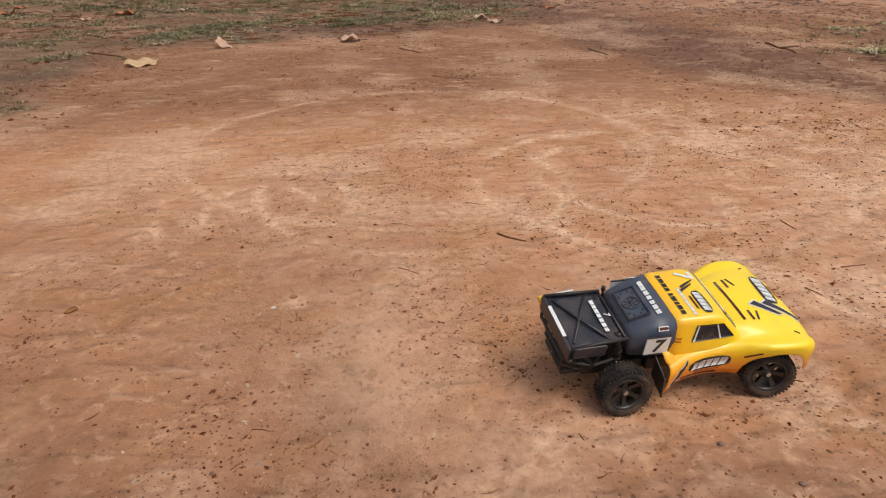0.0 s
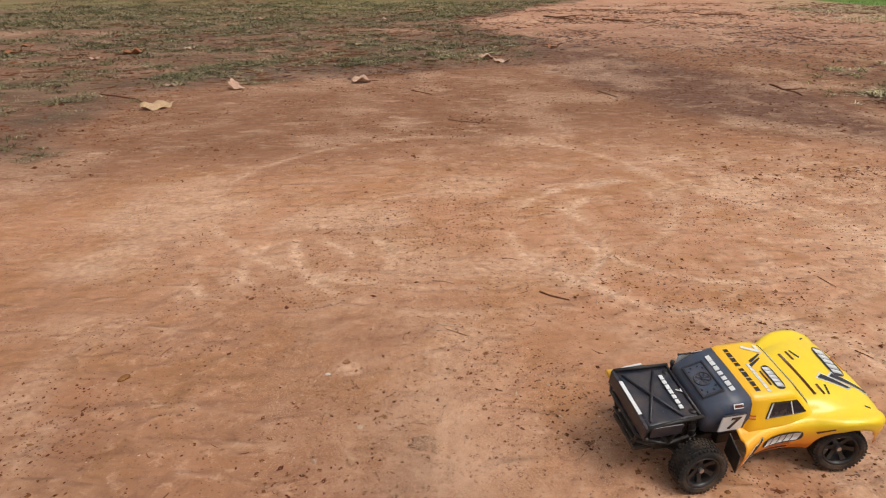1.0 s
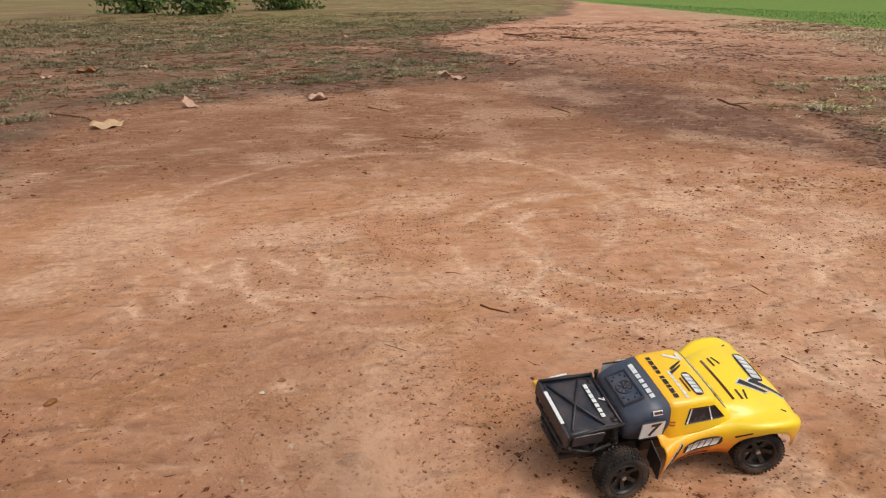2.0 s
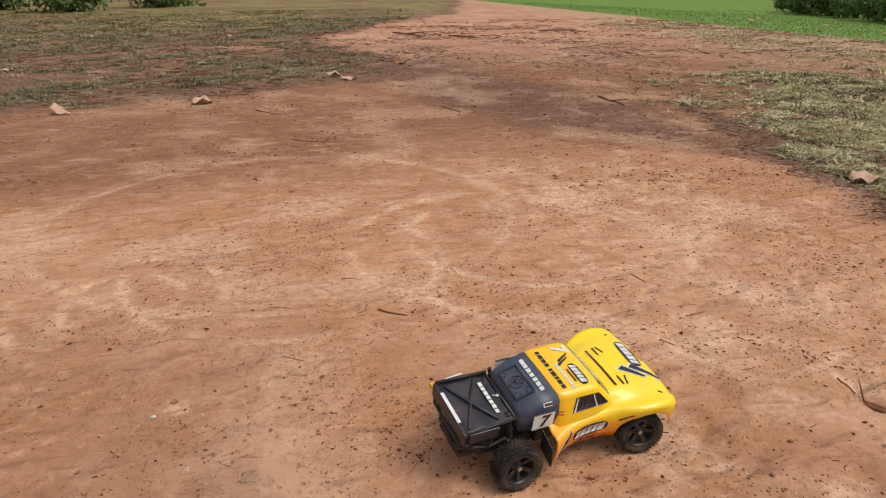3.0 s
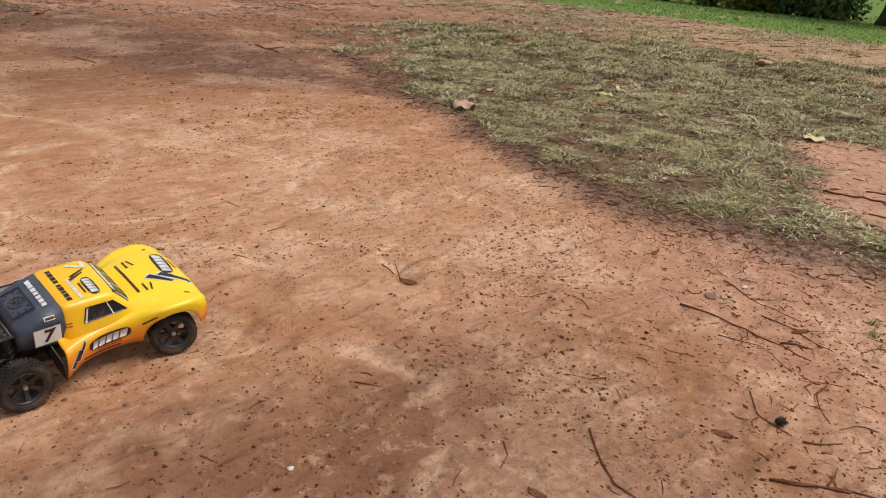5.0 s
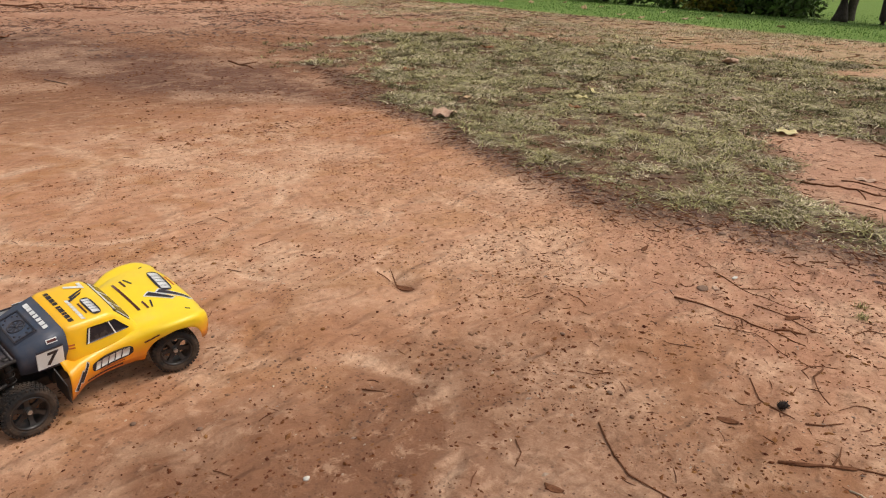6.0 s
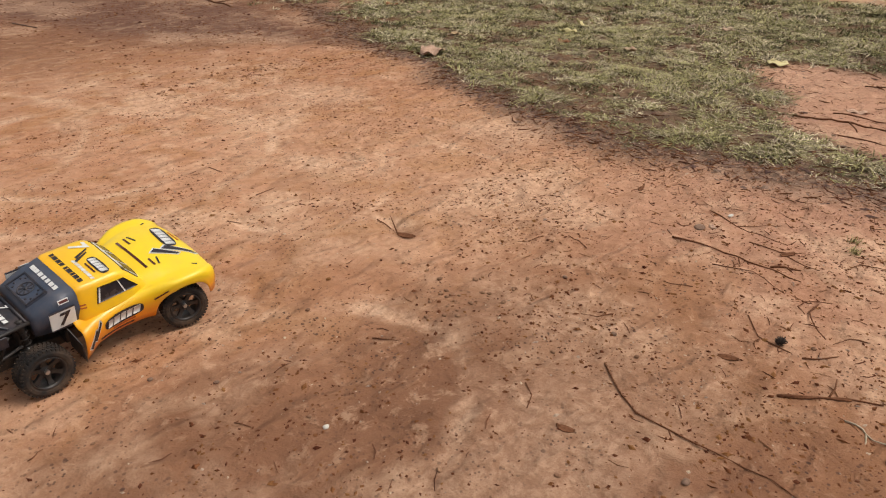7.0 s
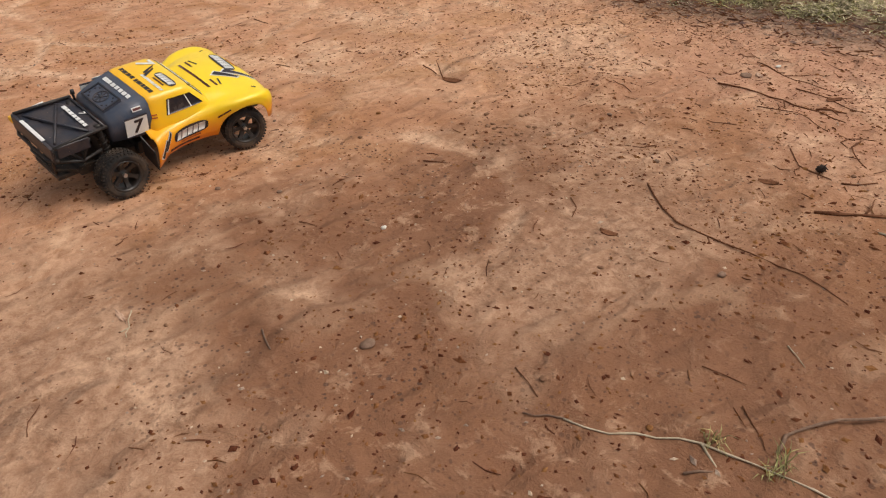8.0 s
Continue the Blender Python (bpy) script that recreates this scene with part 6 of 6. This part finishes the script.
pipe("bumper_bar", [(-0.240, -0.052, 0.052), (-0.288, -0.046, 0.072), (-0.288, 0.046, 0.072), (-0.240, 0.052, 0.052)], 0.0035, BLACK, rear)
for s in (1, -1):
    pipe("bumper_strut", [(-0.282, s * 0.040, 0.055), (-0.290, s * 0.055, 0.108)], 0.0035, BLACK, rear)
tag = box("corner_tag", -0.298, -0.282, 0.080, 0.098, 0.126, 0.138, AMBER, truck, "chipped yellow corner tag", 0.003)
pipe("corner_wire", [(-0.287, 0.089, 0.136), (-0.255, 0.093, 0.142), (-0.220, 0.090, 0.149)], 0.0022, WHITE, tag)
pipe("antenna_stub", [(-0.163, 0.062, 0.148), (-0.164, 0.063, 0.166)], [0.003, 0.0026], BLACK, truck)
pipe("antenna_cap", [(-0.164, 0.063, 0.165), (-0.164, 0.063, 0.174)], [0.0052, 0.0046], BLACK, truck)


# wheels
def lathe(profile, seg, name, mat, parent, label=""):
    """A ring turned about y from (radius, y) pairs, closed on itself."""
    verts, faces = [], []
    n = len(profile)
    for k in range(seg):
        w = 2 * math.pi * k / seg
        verts += [(r * math.cos(w), y, r * math.sin(w)) for r, y in profile]
    for k in range(seg):
        j = (k + 1) % seg
        for i in range(n):
            i2 = (i + 1) % n
            faces.append((k * n + i, k * n + i2, j * n + i2, j * n + i))
    return verts, faces


def tyre_data(width, radius):
    h = width / 2
    prof = [(0.036, -h * 0.86), (0.041, -h * 0.98), (0.047, -h), (radius - 0.004, -h * 0.93), (radius - 0.001, -h * 0.72), (radius, -h * 0.3), (radius, h * 0.3), (radius - 0.001, h * 0.72),
            (radius - 0.004, h * 0.93), (0.047, h), (0.041, h * 0.98), (0.036, h * 0.86), (0.034, h * 0.5), (0.034, -h * 0.5)]
    v, f = lathe(prof, 40, "", None, None)
    for k in range(40):          # tread blocks: staggered rows, proud of the carcass
        for row, (yc, half) in enumerate(((-0.78, 0.15), (-0.38, 0.14), (0.0, 0.14), (0.38, 0.14), (0.78, 0.15))):
            w = 2 * math.pi * (k + 0.5 * (row % 2)) / 40
            dw = 0.048
            r0, r1 = radius - 0.004, radius + (0.0018 if abs(yc) < 0.7 else 0.0008)
            b = len(v)
            for r in (r0, r1):
                for a, y in ((-dw, yc - half), (dw, yc - half), (dw, yc + half), (-dw, yc + half)):
                    shrink = 0.85 if r == r1 else 1.0
                    v.append((r * math.cos(w + a * shrink), (yc + (y - yc) * shrink) * h, r * math.sin(w + a * shrink)))
            f += [(b + 4, b + 5, b + 6, b + 7), (b, b + 1, b + 5, b + 4), (b + 1, b + 2, b + 6, b + 5), (b + 2, b + 3, b + 7, b + 6), (b + 3, b, b + 4, b + 7)]
    return v, f


def make_wheel(first, x, side, steer, width):
    base = Matrix.Translation((x, side * (0.148 - width / 2), 0.0565)) @ pose(0, 0, 0, 0, 0, steer + (0 if side > 0 else 180))
    if first is not None:
        kids = list(first.children)
        hub = new("wheel", first.data)
        hub.parent = truck
        hub.matrix_basis = base @ pose(0, 0, 0, 0, random.uniform(0, 60), 0)
        for c in kids:
            o = new(c.name.split(".")[0], c.data)
            o.parent = hub
            if "label" in c:
                tagged(o, c["label"])
        return hub
    v, f = lathe([(0.002, -0.016), (0.013, -0.016), (0.013, 0.006), (0.002, 0.010)], 16, "", None, None)
    hub = link_mesh("wheel", v, f, RIM, truck, "black dusty wheel with knobbly tyre", smooth=False)
    hub.matrix_basis = base
    tv, tf = tyre_data(width, 0.0545)
    link_mesh("tyre", tv, tf, RUBBER, hub, "knobbly black rubber tyre grey with dust")
    rv, rf = lathe([(0.037, -width * 0.42), (0.037, width * 0.46), (0.0345, width * 0.46), (0.032, width * 0.30), (0.0315, -width * 0.40)], 32, "", None, None)
    link_mesh("rim", rv, rf, RIM, hub, smooth=True)
    for k in range(6):
        w = 2 * math.pi * k / 6
        pts = []
        for r, y, t in ((0.011, 0.008, 0.0055), (0.022, 0.010, 0.0040), (0.0325, 0.014, 0.0065)):
            c, s = math.cos(w), math.sin(w)
            pts += [(r * c - t * s, y, r * s + t * c), (r * c + t * s, y, r * s - t * c), (r * c + t * s, y - 0.008, r * s - t * c), (r * c - t * s, y - 0.008, r * s + t * c)]
        fs = []
        for i in (0, 4):
            for q in range(4):
                fs.append((i + q, i + (q + 1) % 4, i + 4 + (q + 1) % 4, i + 4 + q))
        link_mesh("spoke", pts, fs, RIM, hub)
    nv, nf = tube_data([(0, 0.008, 0), (0, 0.016, 0)], 0.0052, 6)
    link_mesh("hub_nut", nv, nf, SILVER, hub, "bright steel hub nut")
    return hub


random.seed(3)
wheel = make_wheel(None, 0.1600, -1, -16, 0.046)
make_wheel(wheel, 0.1600, 1, -16, 0.046)
make_wheel(wheel, -0.1750, -1, 0, 0.046)
make_wheel(wheel, -0.1750, 1, 0, 0.046)


def under(a, b):
    w = radians(TRUCK_TURN)
    a, b = a * TRUCK_SIZE, b * TRUCK_SIZE
    return ground_z(TRUCK_X + a * math.cos(w) - b * math.sin(w), TRUCK_Y + a * math.sin(w) + b * math.cos(w))


back_left, back_right, front_left, front_right = under(-0.175, 0.125), under(-0.175, -0.125), under(0.16, 0.125), under(0.16, -0.125)
stand = (back_left + back_right + front_left + front_right) / 4
nod = math.degrees(math.atan2((back_left + back_right - front_left - front_right) / 2, 0.335 * TRUCK_SIZE))
sway = math.degrees(math.atan2((back_left + front_left - back_right - front_right) / 2, 0.25 * TRUCK_SIZE))
# the sprung body leans outwards on its suspension, nose up under power
LEANING = Matrix.Translation((0, 0, 0.032)) @ pose(0, 0, 0, BODY_ROLL, BODY_DIP, 0)
for child in truck.children:
    if not child.name.startswith(("wheel", "suspension_arm", "drive_shaft")):
        child.matrix_basis = LEANING @ child.matrix_basis
truck.matrix_basis = pose(TRUCK_X, TRUCK_Y, stand, 0, 0, TRUCK_TURN) @ pose(0, 0, 0, sway, nod, 0) @ Matrix.Scale(TRUCK_SIZE, 4)


# ---- dust thrown up by the rear wheels, as grains in the air ----
def dust_plume(puffs, count, label):
    r = np.random.default_rng(31)
    weights = np.array([p[4] for p in puffs], float)
    pick = r.choice(len(puffs), count, p=weights / weights.sum())
    at = np.array([p[:4] for p in puffs])[pick]
    d = r.normal(size=(count, 3)) * np.array([1.0, 1.0, 0.55]) * 0.45
    p = at[:, :3] + d * at[:, 3:4]
    p += 0.05 * np.stack([fbm(p[:, 0], p[:, 2], 0.12, 5, 2), fbm(p[:, 1], p[:, 0], 0.12, 6, 2), fbm(p[:, 0], p[:, 1], 0.12, 7, 2)], 1)
    billow = fbm(p[:, 0] + 0.6 * p[:, 2], p[:, 1] - 0.5 * p[:, 2], 0.16, 8, 3) + fbm(p[:, 0] - p[:, 2], p[:, 1], 0.05, 9, 2) * 0.6
    keep = (p[:, 2] > surface(p[:, 0], p[:, 1]) + 0.003) & (r.random(count) < 0.10 + 1.5 * np.clip(billow + 0.10, 0, 0.5))
    p = p[keep]
    n = len(p)
    v = (p[:, None, :] + r.normal(0, 1, (n, 3, 3)) * np.array([0.00036, 0.00036, 0.00014])).reshape(-1, 3)
    me = bpy.data.meshes.new("airborne_dust")
    me.vertices.add(3 * n)
    me.vertices.foreach_set("co", v.ravel().astype(np.float32))
    me.loops.add(3 * n)
    me.loops.foreach_set("vertex_index", np.arange(3 * n, dtype=np.int32))
    me.polygons.add(n)
    me.polygons.foreach_set("loop_start", 3 * np.arange(n, dtype=np.int32))
    me.update(calc_edges=True)
    me.validate()
    me.materials.append(DUST)
    return tagged(new("airborne_dust", me), label, "dust", kind="stuff")


DUST = mottled("fine_clay_dust", (0.72, 0.45, 0.29), (0.84, 0.56, 0.38), 20, 1.0, 0.0, 0.001, 0.1, 0.05)
dust_plume([(0.10, 1.04, 0.05, 0.16, 2.0), (0.0, 1.05, 0.06, 0.20, 2.8), (-0.14, 1.10, 0.07, 0.24, 2.8), (-0.05, 1.24, 0.07, 0.22, 2.0), (-0.22, 1.32, 0.09, 0.28, 2.4), (-0.34, 1.52, 0.12, 0.36, 2.2), (-0.50, 1.85, 0.14, 0.42, 1.8)], 2400000, "tan haze of clay dust behind the truck")
